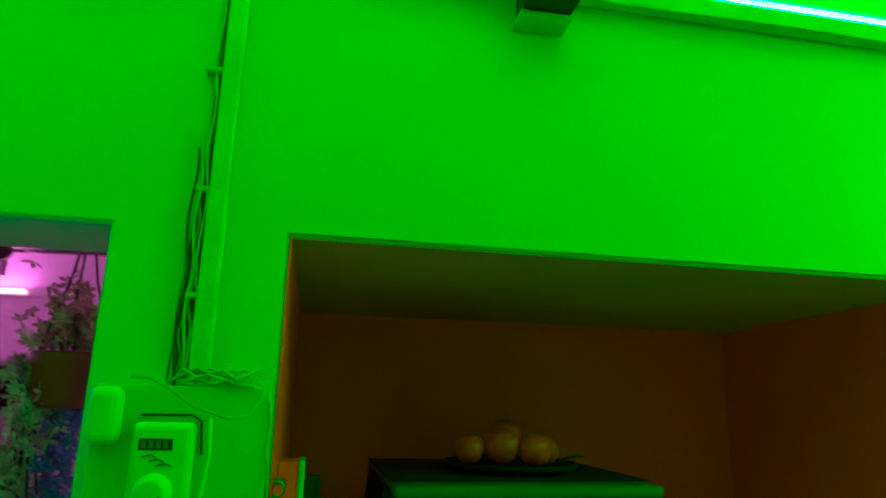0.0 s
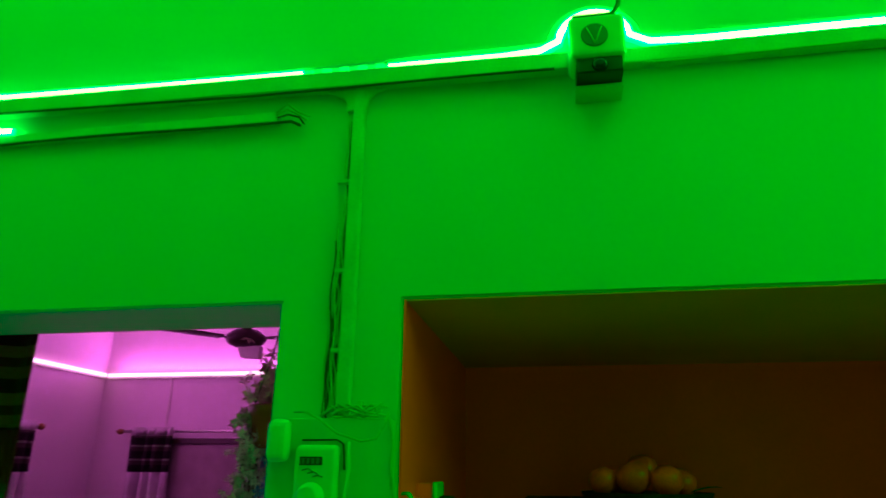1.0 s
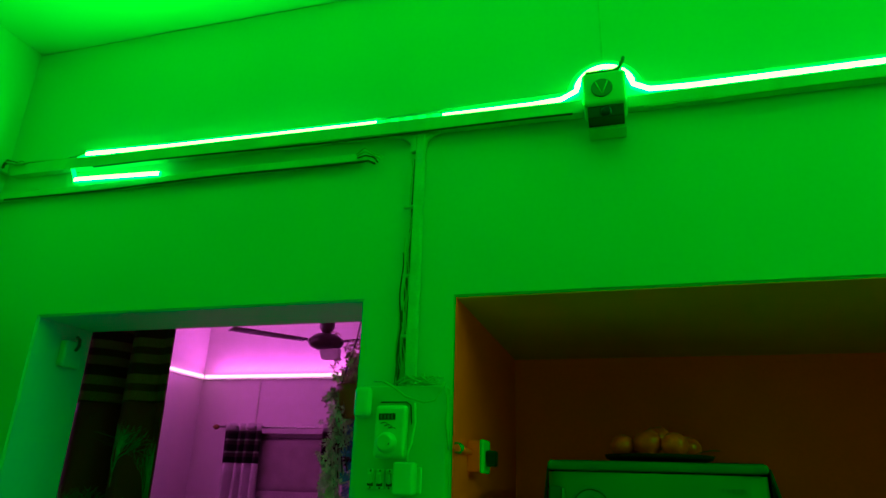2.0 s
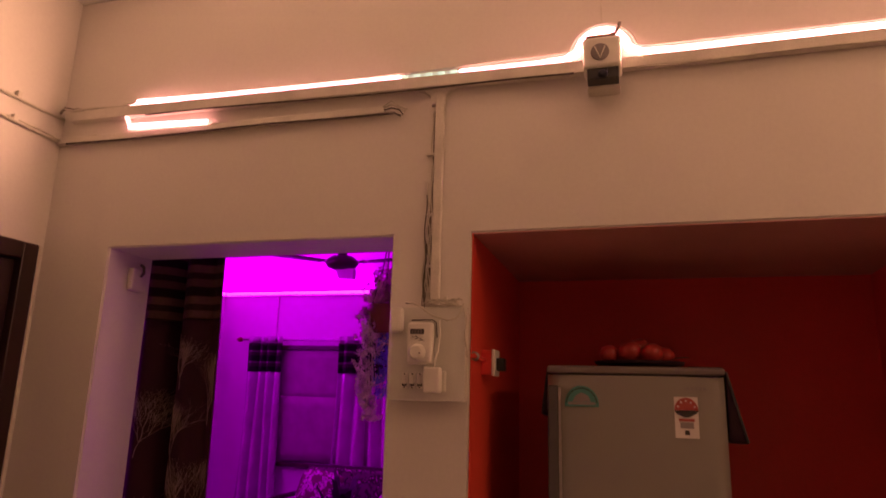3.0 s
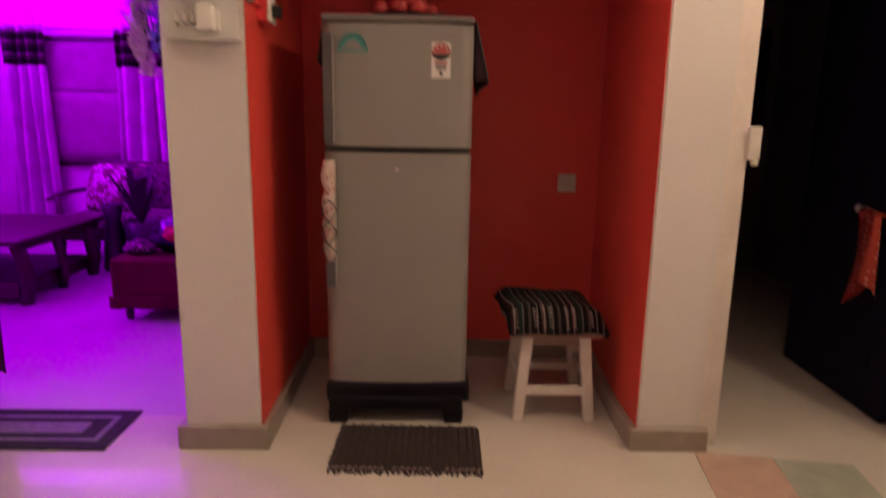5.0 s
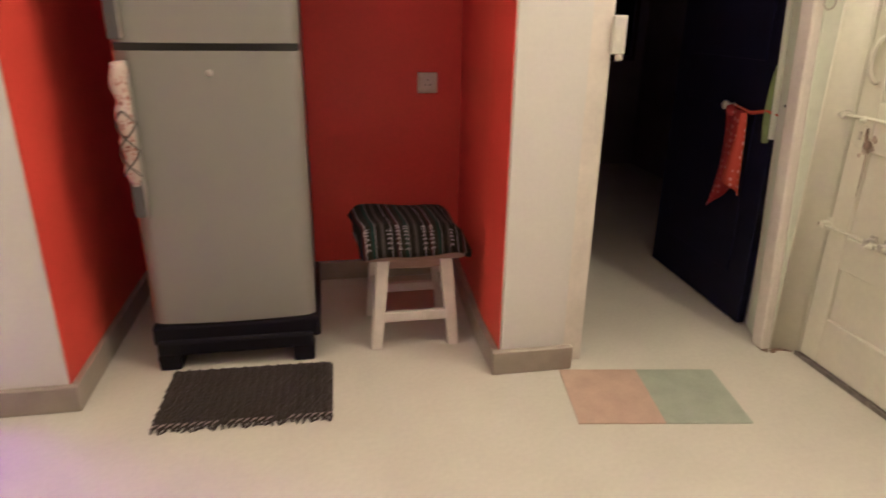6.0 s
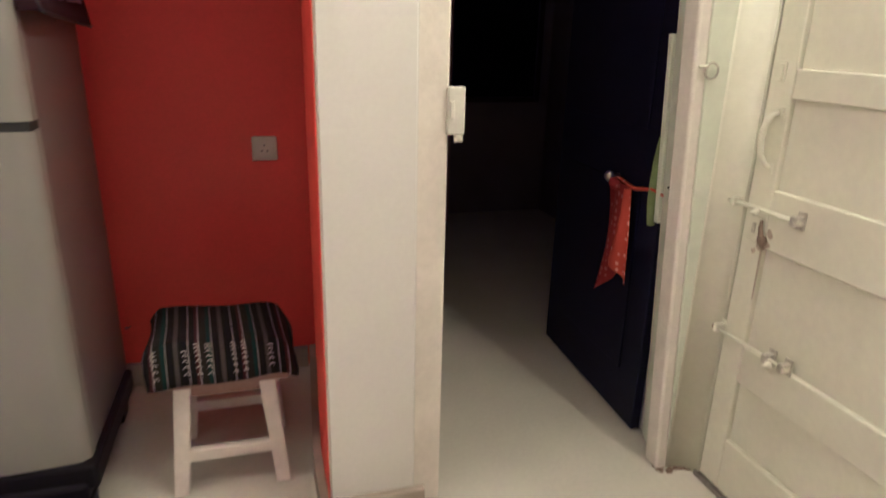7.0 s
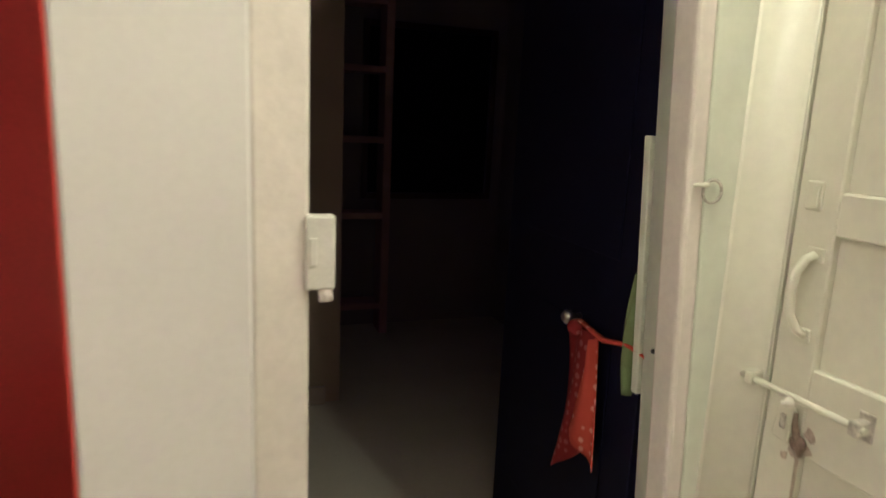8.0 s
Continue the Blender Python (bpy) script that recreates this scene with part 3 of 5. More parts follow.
part("chipped_edge", tube([(WEST + 0.013, 1.144, 2.06), (WEST + 0.014, 1.146, 1.7), (WEST + 0.013, 1.143, 1.3), (WEST + 0.014, 1.145, 0.7), (WEST + 0.013, 1.144, 0.02)], 0.004, 6), frame_pink, wdoor, "pale paint along the chipped frame edge")

ndoor = thing("door_3", (2.615, NORTH + 0.20, 0), "open navy blue wooden door leaf in the unlit room", "door", -2.0)
part("leaf", box(0, 0.035, 0, 0.80, 0.012, 1.96, 0.004), navy, ndoor)
for zz in (0.2, 1.08):
    part("panel", box(-0.006, 0.0, 0.12, 0.68, zz, zz + 0.68, 0.004), navy, ndoor)
part("door_knob", lathe([(0.010, 0.0), (0.008, -0.02), (0.018, -0.032), (0.020, -0.044), (0.010, -0.054)], 16, (0.0, 0.285, 0.893), axis="x"), steel, ndoor, "shiny steel knob")

cl = thing("hanging_cloth", (2.605, 1.575, 0.87), "orange dotted cloth tied to the dark door's knob", "cloth")


def rag_front(u, v):
    """The lit fold: narrow under the knot, flared at the hem."""
    y0, y1 = -0.045 + 0.070 * v, -0.066 - 0.050 * v
    return Vector((-0.026 + 0.010 * math.sin(u * 8 + v * 2), y0 + (y1 - y0) * u, 0.0 - 0.275 * v - 0.045 * u * v + 0.012 * u * (1 - v)))


def rag_back(u, v):
    """The shaded fold behind it, ending in a corner."""
    y0, y1 = 0.085 - 0.02 * math.sin(3.1 * v) + 0.020 * v * v, -0.052
    return Vector((-0.010 + 0.008 * math.sin(u * 7 + v * 4), y0 + (y1 - y0) * u, 0.015 - 0.44 * v + 0.13 * u * v))


part("front_fold", sheet(rag_front, 12, 12, 0.004), orange_cloth, cl)
part("back_fold", sheet(rag_back, 12, 12, 0.004), cloth_in_shade, cl, "fold coloured dark red for shade")
part("knot", turned(lathe([(0.004, -0.03), (0.024, -0.015), (0.028, 0.0), (0.018, 0.016), (0.006, 0.026)], 10), pose(-0.014, 0.035, 0.008, 30, 20, 0)), cloth_in_shade, cl)
part("tie", tube([(-0.015, 0.02, 0.03), (-0.012, -0.08, 0.012), (-0.006, -0.17, 0.03), (0.0, -0.25, 0.02)], [0.012, 0.016, 0.013, 0.008], 8, flat=0.4), orange_cloth, cl)
gc = thing("green_cloth", (2.630, NORTH + 0.235, 0.93), "lime green cloth hanging behind the door jamb", "cloth")
part("drop", sheet(lambda u, v: Vector((-0.03 + 0.045 * u - 0.010 * math.sin(3 * v), 0.008 * math.sin(7 * u + 3 * v), 0.14 - 0.29 * v)), 8, 10, 0.008), green_cloth, gc)

sw = thing("switch_box", (1.856, NORTH + 0.045, 1.182), "cream plastic switch box on the door jamb", "switch")
part("box", box(-0.020, 0.026, -0.024, 0.004, -0.062, 0.056, 0.004), yellow_plastic, sw)
part("rocker", box(-0.015, -0.003, -0.029, -0.0235, -0.022, 0.022, 0.002), yellow_plastic, sw)
part("cable_stub", tube([(0.012, -0.01, -0.06), (0.014, -0.012, -0.082)], 0.012, 8), frame_pink, sw)

# ---------------------------------------------------------------- cable casings and LED tape on the wall
cz = thing("cable_casing", (0, NORTH, 2.60), "cream painted cable casing running along the wall", "cable casing")
part("trunking", turned(box(-1.70, 0.452, -0.034, -0.0005, -0.021, 0.024, 0.003), pose(0, 0, 0.003, 0, 0.7, 0)), casing_mat, cz)
part("trunking", box(0.576, EAST - 0.01, -0.034, -0.0005, -0.024, 0.016, 0.003), casing_mat, cz)
part("edge_wire", tube([(x, -0.036 - 0.002 * math.sin(3 * x), -0.023 - 0.0122 * x + 0.003 * math.sin(5 * x)) for x in np.linspace(-1.3, 0.42, 40)], 0.0035, 6), wire_dark, cz)
part("edge_wire", tube([(x, -0.036, -0.027 + 0.003 * math.sin(7 * x)) for x in np.linspace(0.62, 2.6, 40)], 0.003, 6), wire_white, cz)
part("back_wire", tube([(x, -0.012, 0.062 + 0.003 * math.sin(4 * x)) for x in np.linspace(-1.45, 0.40, 24)] + [(0.515 - 0.112 * math.cos(a), -0.014, 0.046 + 0.112 * math.sin(a)) for a in np.linspace(0.2, math.pi - 0.2, 14)] + [(x, -0.012, 0.06 + 0.002 * math.sin(4 * x)) for x in np.linspace(0.66, 2.6, 20)], 0.004, 6), casing_mat, cz)
tagged(cz, kind="structure")

low = thing("lower_cable_casing", (0, NORTH, 2.52), "slim cream cable casing with loose wire ends", "cable casing")
part("trunking", box(WEST + 0.002, -0.26, -0.024, -0.0005, -0.014, 0.012, 0.003), casing_mat, low)
part("wire", tube([(x, -0.026, -0.018 + 0.003 * math.sin(6 * x)) for x in np.linspace(-1.7, -0.3, 30)] + [(-0.22, -0.03, -0.022), (-0.195, -0.032, -0.036)], 0.004, 6), wire_dark, low)
for k in range(3):
    part("wire_end", tube([(-0.27, -0.02, -0.004 + 0.006 * k), (-0.23, -0.03 - 0.004 * k, -0.002 + 0.012 * k), (-0.2, -0.03, 0.006 * k - 0.012), (-0.188 + 0.008 * k, -0.026, -0.03 + 0.01 * k)], 0.0028, 6), wire_white if k else wire_dark, low)
part("corner_wire", tube([(WEST + 0.01, -0.3, 0.01), (WEST + 0.012, -0.12, 0.016), (WEST + 0.02, -0.012, 0.004), (WEST + 0.2, -0.012, 0.016)], 0.006, 6), wire_white, low)
tagged(low, kind="structure")
for k, (z0, z1) in enumerate(((2.53, 2.545), (2.63, 2.655))):
    ww = thing("side_wire", (WEST, 0, 0), "cream cable clipped along the side wall", "cable", group="side wires")
    part("cable", tube([(0.01, y, z0 + (z1 - z0) * (NORTH - y) * 0.6 + 0.01 * math.sin(4 * y + k)) for y in np.linspace(NORTH - 0.01, SOUTH + 0.02, 36)], 0.007, 6), wire_white, ww)
    part("clip", box(0.0, 0.018, 0.93, 0.95, z0 - 0.004, z0 + 0.022, 0.002), casing_mat, ww)
jn = thing("wire_joint", (WEST + 0.06, NORTH, 2.648), "twisted bundle of old wires in the corner", "wires")
for k in range(4):
    part("wire", tube([(-0.05, -0.03, -0.004 + 0.004 * k), (-0.02 + 0.006 * k, -0.05, 0.012 * math.sin(k)), (0.04, -0.035 - 0.005 * k, 0.008 - 0.006 * k), (0.10, -0.02, 0.006 * k - 0.008), (0.2 + 0.05 * k, -0.014, 0.006 * math.sin(2 * k))], 0.005, 6), wire_white if k % 2 else groove_dark, jn)

tape = thing("led_strip", (0, NORTH - 0.03, 2.637), "glowing white LED tape bent round a small lamp box", "led strip")


def ribbon(points, h, d, bm=None):
    """A flat tape through points, standing on edge against the wall."""
    b = bmesh.new()
    rows = []
    for k, p in enumerate(points):
        q, r = Vector(points[max(k - 1, 0)]), Vector(points[min(k + 1, len(points) - 1)])
        n = (r - q).normalized().cross(Vector((0, 1, 0))) * h / 2
        p = Vector(p)
        rows.append([b.verts.new(c) for c in (p - n, p + n, p + n + Vector((0, d, 0)), p - n + Vector((0, d, 0)))])
    for a, c in zip(rows, rows[1:]):
        for j in range(4):
            b.faces.new((a[j], a[(j + 1) % 4], c[(j + 1) % 4], c[j]))
    b.faces.new(rows[0]), b.faces.new(rows[-1][::-1])
    bmesh.ops.recalc_face_normals(b, faces=b.faces[:])
    return join(bm, b)


arc = [(0.515 - 0.082 * math.cos(a), 0, 0.008 + 0.082 * math.sin(a)) for a in np.linspace(0.12, math.pi - 0.12, 18)]
main = [(-1.36, 0, 0.020), (-1.0, 0, 0.008), (-0.6, 0, 0.0), (-0.2, 0, -0.006)]
right = [(0.02, 0, -0.009), (0.3, 0, -0.010), (0.39, 0, -0.004)] + arc + [(0.64, 0, -0.006), (0.75, 0, -0.011), (1.4, 0, -0.010), (EAST - 0.015, 0, -0.010)]
for run in (main, right, [(-1.385, 0, -0.083), (-1.2, 0, -0.090), (-1.01, 0, -0.098)]):
    part("diode_line", ribbon([(x, y - 0.002, z) for x, y, z in run], 0.017, 0.001), led_core, tape, "brilliant white diode line")
part("tape", ribbon([(-1.385, -0.002, -0.035), (-1.405, -0.002, 0.0), (-1.36, 0, 0.013)], 0.012, 0.008), led_white, tape)
part("tape", ribbon(main, 0.027, 0.010), led_white, tape)
part("tape", ribbon(right, 0.025, 0.010), led_white, tape)
part("tape", ribbon([(-1.385, 0, -0.083), (-1.2, 0, -0.090), (-1.01, 0, -0.098)], 0.020, 0.010), led_white, tape)
part("tape", ribbon([(-1.40, -0.001, 0.004), (-1.408, -0.001, -0.03), (-1.385, -0.001, -0.075)], 0.012, 0.008), led_white, tape)
part("tape", ribbon([(-0.2, 0.002, -0.007), (-0.09, 0.002, -0.008), (0.02, 0.002, -0.009)], 0.022, 0.008), led_teal_dim, tape, "dim teal stretch of tape")
for k in range(5):
    x = -0.185 + 0.046 * k
    part("led", box(x - 0.012, x + 0.012, -0.002, 0.008, -0.018, 0.003, 0.003), led_teal, tape, "dim teal glowing diode")

cv = thing("wall_conduit", (-0.066, NORTH, 0), "cream conduit casing chased down the wall to the switchboard", "conduit")
part("casing", box(-0.002, 0.030, -0.020, -0.0005, 1.80, 2.582, 0.005), casing_mat, cv)
part("fillet", prism([(-0.075, 2.583), (0.085, 2.583), (0.05, 2.572), (0.034, 2.552), (0.031, 2.52), (-0.018, 2.52), (-0.022, 2.552), (-0.045, 2.572)], -0.018, -0.0008, bevel=0.003), casing_mat, cv)
part("groove", prism([(-0.036, 1.80), (-0.004, 1.80), (-0.0025, 2.50), (-0.008, 2.50), (-0.014, 2.2), (-0.03, 1.92)], -0.004, -0.0006), groove_dark, cv, "flat dark strip along the open groove")
for k in range(6):
    pts = []
    for j in range(22):
        z = 1.79 + (0.70 if k == 5 else 0.44) * (0.55, 0.9, 0.42, 1.0, 0.7, 1.0)[k] * j / 21
        pts.append((-0.030 + 0.0055 * k * (1 - 0.35 * j / 21) + 0.0035 * math.sin(j * (0.5 + 0.13 * k) + k * 2), -0.009 - 0.004 * (k % 2), z))
    part("wire", tube(pts, 0.0024 if k % 3 else 0.003, 6), wire_dark if k == 1 else wire_white, cv)
for zz in (1.93, 2.11, 2.33):
    part("clip", box(-0.026 + 0.006 * math.sin(zz * 40), 0.0, -0.016, -0.002, zz, zz + 0.009, 0.001), casing_mat, cv)
tagged(cv, kind="structure")

lamp = thing("wall_lamp_box", (0.514, NORTH, 2.463), "white plastic sensor box with round grille over a black lens", "sensor box")
part("body", box(-0.060, 0.060, -0.115, -0.02, 0.084, 0.192, 0.012, 3), white_plastic, lamp)
part("lens_block", prism([(-0.048, 0.046), (0.050, 0.046), (0.050, 0.0835), (-0.048, 0.0835)], -0.108, -0.022, bevel=0.003), dark_plastic, lamp, "black glossy lens block")
part("lens", lathe([(0.018, 0.0), (0.015, -0.006), (0.006, -0.009)], 16, (0.002, -0.108, 0.064), axis="y"), foil, lamp)
part("lip", box(-0.050, 0.054, -0.062, -0.0005, 0.036, 0.0455, 0.002), yellow_plastic, lamp)
gr = part("grille", lathe([(0.029, 0.0), (0.029, -0.004), (0.026, -0.0045)], 28, (-0.006, -0.115, 0.135), axis="y"), print_grey, lamp, "round grey grille")
for x0, z0, x1, z1 in ((0.0, -0.023, -0.016, 0.018), (0.0, -0.023, 0.016, 0.018)):
    part("rib", tube([(-0.006 + x0, -0.1205, 0.135 + z0), (-0.006 + x1, -0.1205, 0.135 + z1)], 0.0018, 6), yellow_plastic, gr)
part("top_clip", box(-0.05, 0.045, -0.10, -0.03, 0.193, 0.206, 0.003), seat_wood, lamp, "brown tape on top")
part("lead", tube([(0.02, -0.08, 0.206), (0.045, -0.085, 0.215), (0.056, -0.08, 0.24), (0.058, -0.075, 0.255)], 0.006, 8), wire_dark, lamp)
part("bracket", box(-0.02, 0.02, -0.0195, -0.0005, 0.075, 0.17, 0.003), steel, lamp)
crack = thing("plaster_seam", (0.514, NORTH, 0), "faint vertical filled seam in the plaster", "wall seam")
part("seam", box(-0.003, 0.003, -0.003, -0.0005, 2.755, TOP - 0.002, 0.001), casing_mat, crack)
tagged(crack, kind="structure")

# ---------------------------------------------------------------- switchboard
BF = -0.042
bd = thing("switchboard", (-0.063, NORTH, 1.492), "greyish white wooden switchboard with regulator and three switches", "switchboard")
part("box", box(-0.124, 0.124, BF + 0.006, -0.0005, 0.0, 0.297, 0.004), yellow_plastic, bd)
part("face", box(-0.125, 0.125, BF, BF + 0.006, -0.002, 0.299, 0.002), board_face, bd)
reg = part("regulator", box(-0.062, 0.024, BF - 0.030, BF, 0.112, 0.246, 0.010, 3), white_plastic, bd, "white fan regulator with a round knob")
part("knob", lathe([(0.027, 0), (0.027, -0.004), (0.0235, -0.008), (0.022, -0.022), (0.018, -0.025)], 28, (-0.024, BF - 0.030, 0.150), axis="y"), white_plastic, reg)
part("knob_mark", lathe([(0.003, 0), (0.002, -0.002)], 8, (-0.010, BF - 0.055, 0.146), axis="y"), print_grey, reg)
part("label_bar", box(-0.050, -0.004, BF - 0.0315, BF - 0.0302, 0.208, 0.224), print_dark, reg, "dark printed maker bar")
for k in range(4):
    part("label_stroke", box(-0.046 + 0.010 * k, -0.040 + 0.010 * k, BF - 0.0325, BF - 0.0316, 0.2105, 0.2215), print_grey, reg)
for k in range(3):
    part("wave_mark", tube([(-0.044 + 0.011 * k, BF - 0.031, 0.199 - 0.006 * k), (-0.032 + 0.011 * k, BF - 0.031, 0.202 - 0.006 * k), (-0.024 + 0.011 * k, BF - 0.031, 0.198 - 0.006 * k)], 0.0014, 6), print_grey, reg)
part("mark_line", tube([(-0.058, BF - 0.002, 0.256), (0.014, BF - 0.002, 0.257), (0.028, BF - 0.002, 0.248), (0.032, BF - 0.002, 0.20)], 0.0016, 6), print_dark, bd)
for k in range(3):
    s = part("switch", box(-0.084 + 0.026 * k, -0.062 + 0.026 * k, BF - 0.006, BF, 0.036, 0.086, 0.003), white_plastic, bd)
    part("rocker", turned(box(-0.006, 0.006, -0.009, 0.0, -0.013, 0.013, 0.002), pose(-0.073 + 0.026 * k, BF - 0.005, 0.064, 12)), white_plastic, s)
    for zz in (0.040, 0.082):
        part("screw", lathe([(0.0028, 0), (0.002, -0.0015)], 8, (-0.073 + 0.026 * k, BF - 0.006, zz), axis="y"), print_dark, s)
    part("gap", box(-0.081 + 0.026 * k, -0.065 + 0.026 * k, BF - 0.0066, BF - 0.0058, 0.044, 0.052), print_dark, s)
part("socket", box(0.000, 0.066, BF - 0.008, BF, 0.028, 0.092, 0.004), white_plastic, bd)
ad = thing("power_adapter", (-0.036, NORTH + BF - 0.008, 1.555), "white plug adapter in the switchboard's socket", "adapter")
part("body", box(-0.026, 0.028, -0.038, 0.0, -0.038, 0.040, 0.006, 3), white_plastic, ad)
part("lead", tube([(0.006, -0.02, 0.04), (0.006, -0.022, 0.06), (0.014, -0.015, 0.09), (0.018, -0.005, 0.14), (0.014, 0.0, 0.19)], 0.003, 6), white_plastic, ad)
mk = thing("mains_cover", (-0.165, NORTH + BF, 1.752), "old white plastic cover on the switchboard's corner", "plastic cover")
part("cover", box(-0.026, 0.022, -0.03, -0.0005, -0.046, 0.036, 0.014, 3), white_plastic, mk)
ct = thing("loose_wires", (-0.063, NORTH - 0.03, 1.79), "tangle of white wires on top of the switchboard", "wires")
for k in range(7):
    a = random.Random(k)
    pts = [(0.0 + 0.006 * k - 0.03, 0.0, 0.008)]
    for j in range(1, 7):
        pts.append((-0.02 + 0.02 * j + a.uniform(-0.012, 0.012), -0.012 + a.uniform(-0.012, 0.012), 0.012 + 0.012 * math.sin(j * 1.1 + k) + a.uniform(0, 0.006)))
    part("wire", tube(pts, 0.0024, 6), wire_white, ct)
part("wire", tube([(-0.075, -0.03, 0.012), (-0.05, -0.034, 0.012), (-0.02, -0.036, -0.002), (0.02, -0.036, -0.03), (0.07, -0.036, -0.045), (0.1, -0.036, -0.04), (0.116, -0.034, -0.015), (0.12, -0.02, 0.01)], 0.0026, 6), wire_white, ct)
part("side_wire", tube([(0.12, -0.01, 0.0), (0.128, -0.012, -0.05), (0.124, -0.014, -0.09), (0.129, -0.012, -0.13), (0.130, 0.0, -0.16)], 0.003, 6), wire_white, ct)
part("stub", box(0.05, 0.06, -0.01, 0.0, 0.02, 0.036, 0.001), yellow_plastic, ct)

rs = thing("side_socket", (NICHE_L + 0.004, 1.36, 1.625), "red painted socket box with white plate on the niche side", "socket")
part("box", box(0.0, 0.036, -0.04, 0.045, -0.045, 0.04, 0.003), red_paint, rs)
part("plate", box(0.036, 0.048, -0.043, 0.048, -0.048, 0.043, 0.004), white_plastic, rs)
part("plug", box(0.048, 0.078, -0.02, 0.022, -0.03, 0.014, 0.005), dark_plastic, rs, "black plug")
part("conduit", tube([(0.010, -0.20, 0.012), (0.010, -0.12, 0.008), (0.010, -0.04, 0.006)], 0.008, 8), red_paint, rs)
part("coil", tube([(0.006 + 0.012 * math.cos(a * 4), -0.185 + 0.006 * a, 0.012 + 0.012 * math.sin(a * 4)) for a in np.linspace(0, 6.0, 40)], 0.003, 6), steel, rs, "coiled bare wire")

# ---------------------------------------------------------------- the fridge and what stands by it
FX0, FX1, FY = 0.291, 0.858, 1.372
fr = thing("refrigerator", ((FX0 + FX1) / 2, FY, 0), "silver grey two-door refrigerator on a black stand", "refrigerator")
HW = (FX1 - FX0) / 2


def fridge_door(z0, z1):
    """A door with a softly bowed front and rounded long edges."""
    prof = []
    for k in range(25):
        u = -1 + 2 * k / 24
        prof.append((HW * u, 0.018 * u * u + 0.05 * max(0.0, abs(u) - 0.94) / 0.06 * 0.35))
    prof += [(HW, 0.075), (-HW, 0.075)]
    b = bmesh.new()
    lo, hi = [b.verts.new((x, y, z0)) for x, y in prof], [b.verts.new((x, y, z1)) for x, y in prof]
    n = len(prof)
    for j in range(n):
        b.faces.new((lo[j], lo[(j + 1) % n], hi[(j + 1) % n], hi[j])).smooth = j < 24
    b.faces.new([b.verts.new(v.co) for v in lo[::-1]]), b.faces.new([b.verts.new(v.co) for v in hi])
    return b


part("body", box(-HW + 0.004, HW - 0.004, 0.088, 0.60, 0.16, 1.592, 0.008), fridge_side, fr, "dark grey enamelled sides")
ud = part("freezer_door", fridge_door(1.138, 1.588), fridge_grey, fr)
ld = part("lower_door", fridge_door(0.178, 1.114), fridge_grey, fr)
part("seam", box(-HW + 0.006, HW - 0.006, 0.02, 0.088, 1.114, 1.138), gasket, fr)
part("gasket", box(-HW + 0.012, HW - 0.012, 0.0755, 0.0878, 0.19, 1.58), gasket, fr)
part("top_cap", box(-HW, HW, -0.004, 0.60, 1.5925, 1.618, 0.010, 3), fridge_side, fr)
part("handle", box(-HW + 0.004, -HW + 0.040, -0.020, 0.03, 1.146, 1.552, 0.008, 3), handle_grey, ud, "dark grey vertical grip")
part("handle_trim", box(-HW + 0.0405, -HW + 0.047, -0.018, 0.012, 1.150, 1.545, 0.003), steel, ud)
part("handle", box(-HW + 0.004, -HW + 0.040, -0.020, 0.03, 0.585, 1.085, 0.008, 3), handle_grey, ld, "dark grey vertical grip")
part("handle_trim", box(-HW + 0.0405, -HW + 0.047, -0.018, 0.012, 0.585, 1.085, 0.003), steel, ld)
part("door_lock", lathe([(0.011, 0.004), (0.011, -0.003), (0.007, -0.005)], 16, (0.0, -0.001, 1.048), axis="y"), steel, ld)
for k in range(6):
    part("badge_bar", box(0.150 + 0.013 * k, 0.159 + 0.013 * k, 0.0055, 0.0085, 1.545, 1.556), print_grey, ud)
part("stand", join(box(-HW - 0.008, HW + 0.016, 0.0, 0.58, 0.092, 0.172, 0.012), box(-HW + 0.004, HW - 0.012, -0.016, 0.57, 0.058, 0.118, 0.012)), black_stand, fr, "black plastic tray stand")
for sx in (-1, 1):
    for yy in (-0.012, 0.48):
        b = box(-0.042, 0.042, 0.0, 0.085, 0.0, 0.0595, 0.008)
        for v in b.verts:
            v.co.x *= 1 - 1.6 * (0.06 - v.co.z)
        part("foot", turned(b, pose(sx * (HW - 0.046) - 0.004, yy, 0)), black_stand, fr)

# stickers
st = thing("round_sticker", (FX0 + 0.116, FY + 0.0065, 1.490), "teal half-round sticker on the freezer door", "sticker")
half = [(0.056 * math.cos(a), 0.062 * math.sin(a)) for a in np.linspace(0, math.pi, 20)]
part("field", prism(half + [(-0.056, -0.006), (0.056, -0.006)], -0.004, -0.0005), teal, st)
part("arch", tube([(0.050 * math.cos(a), -0.0045, 0.054 * math.sin(a)) for a in np.linspace(0.1, math.pi - 0.1, 20)], 0.004, 6, flat=0.3), print_dark, st)
part("skyline", join(prism([(-0.03, 0.01), (0.03, 0.01), (0.022, 0.03), (0.0, 0.04), (-0.02, 0.03)], -0.0055, -0.0045), box(-0.045, 0.045, -0.006, -0.0045, 0.0, 0.009)), print_grey, st)
en = thing("rating_sticker", (FX0 + 0.444, FY + 0.006, 1.462), "white rating label with a red dome of stars", "sticker")
part("sheet", box(-0.036, 0.036, -0.004, -0.0005, -0.066, 0.062), paper_white, en)
part("fan", prism([(0.036 * math.cos(a), 0.020 + 0.040 * math.sin(a)) for a in np.linspace(0.0, math.pi, 16)], -0.0055, -0.0045), sticker_red, en, "red printed dome")
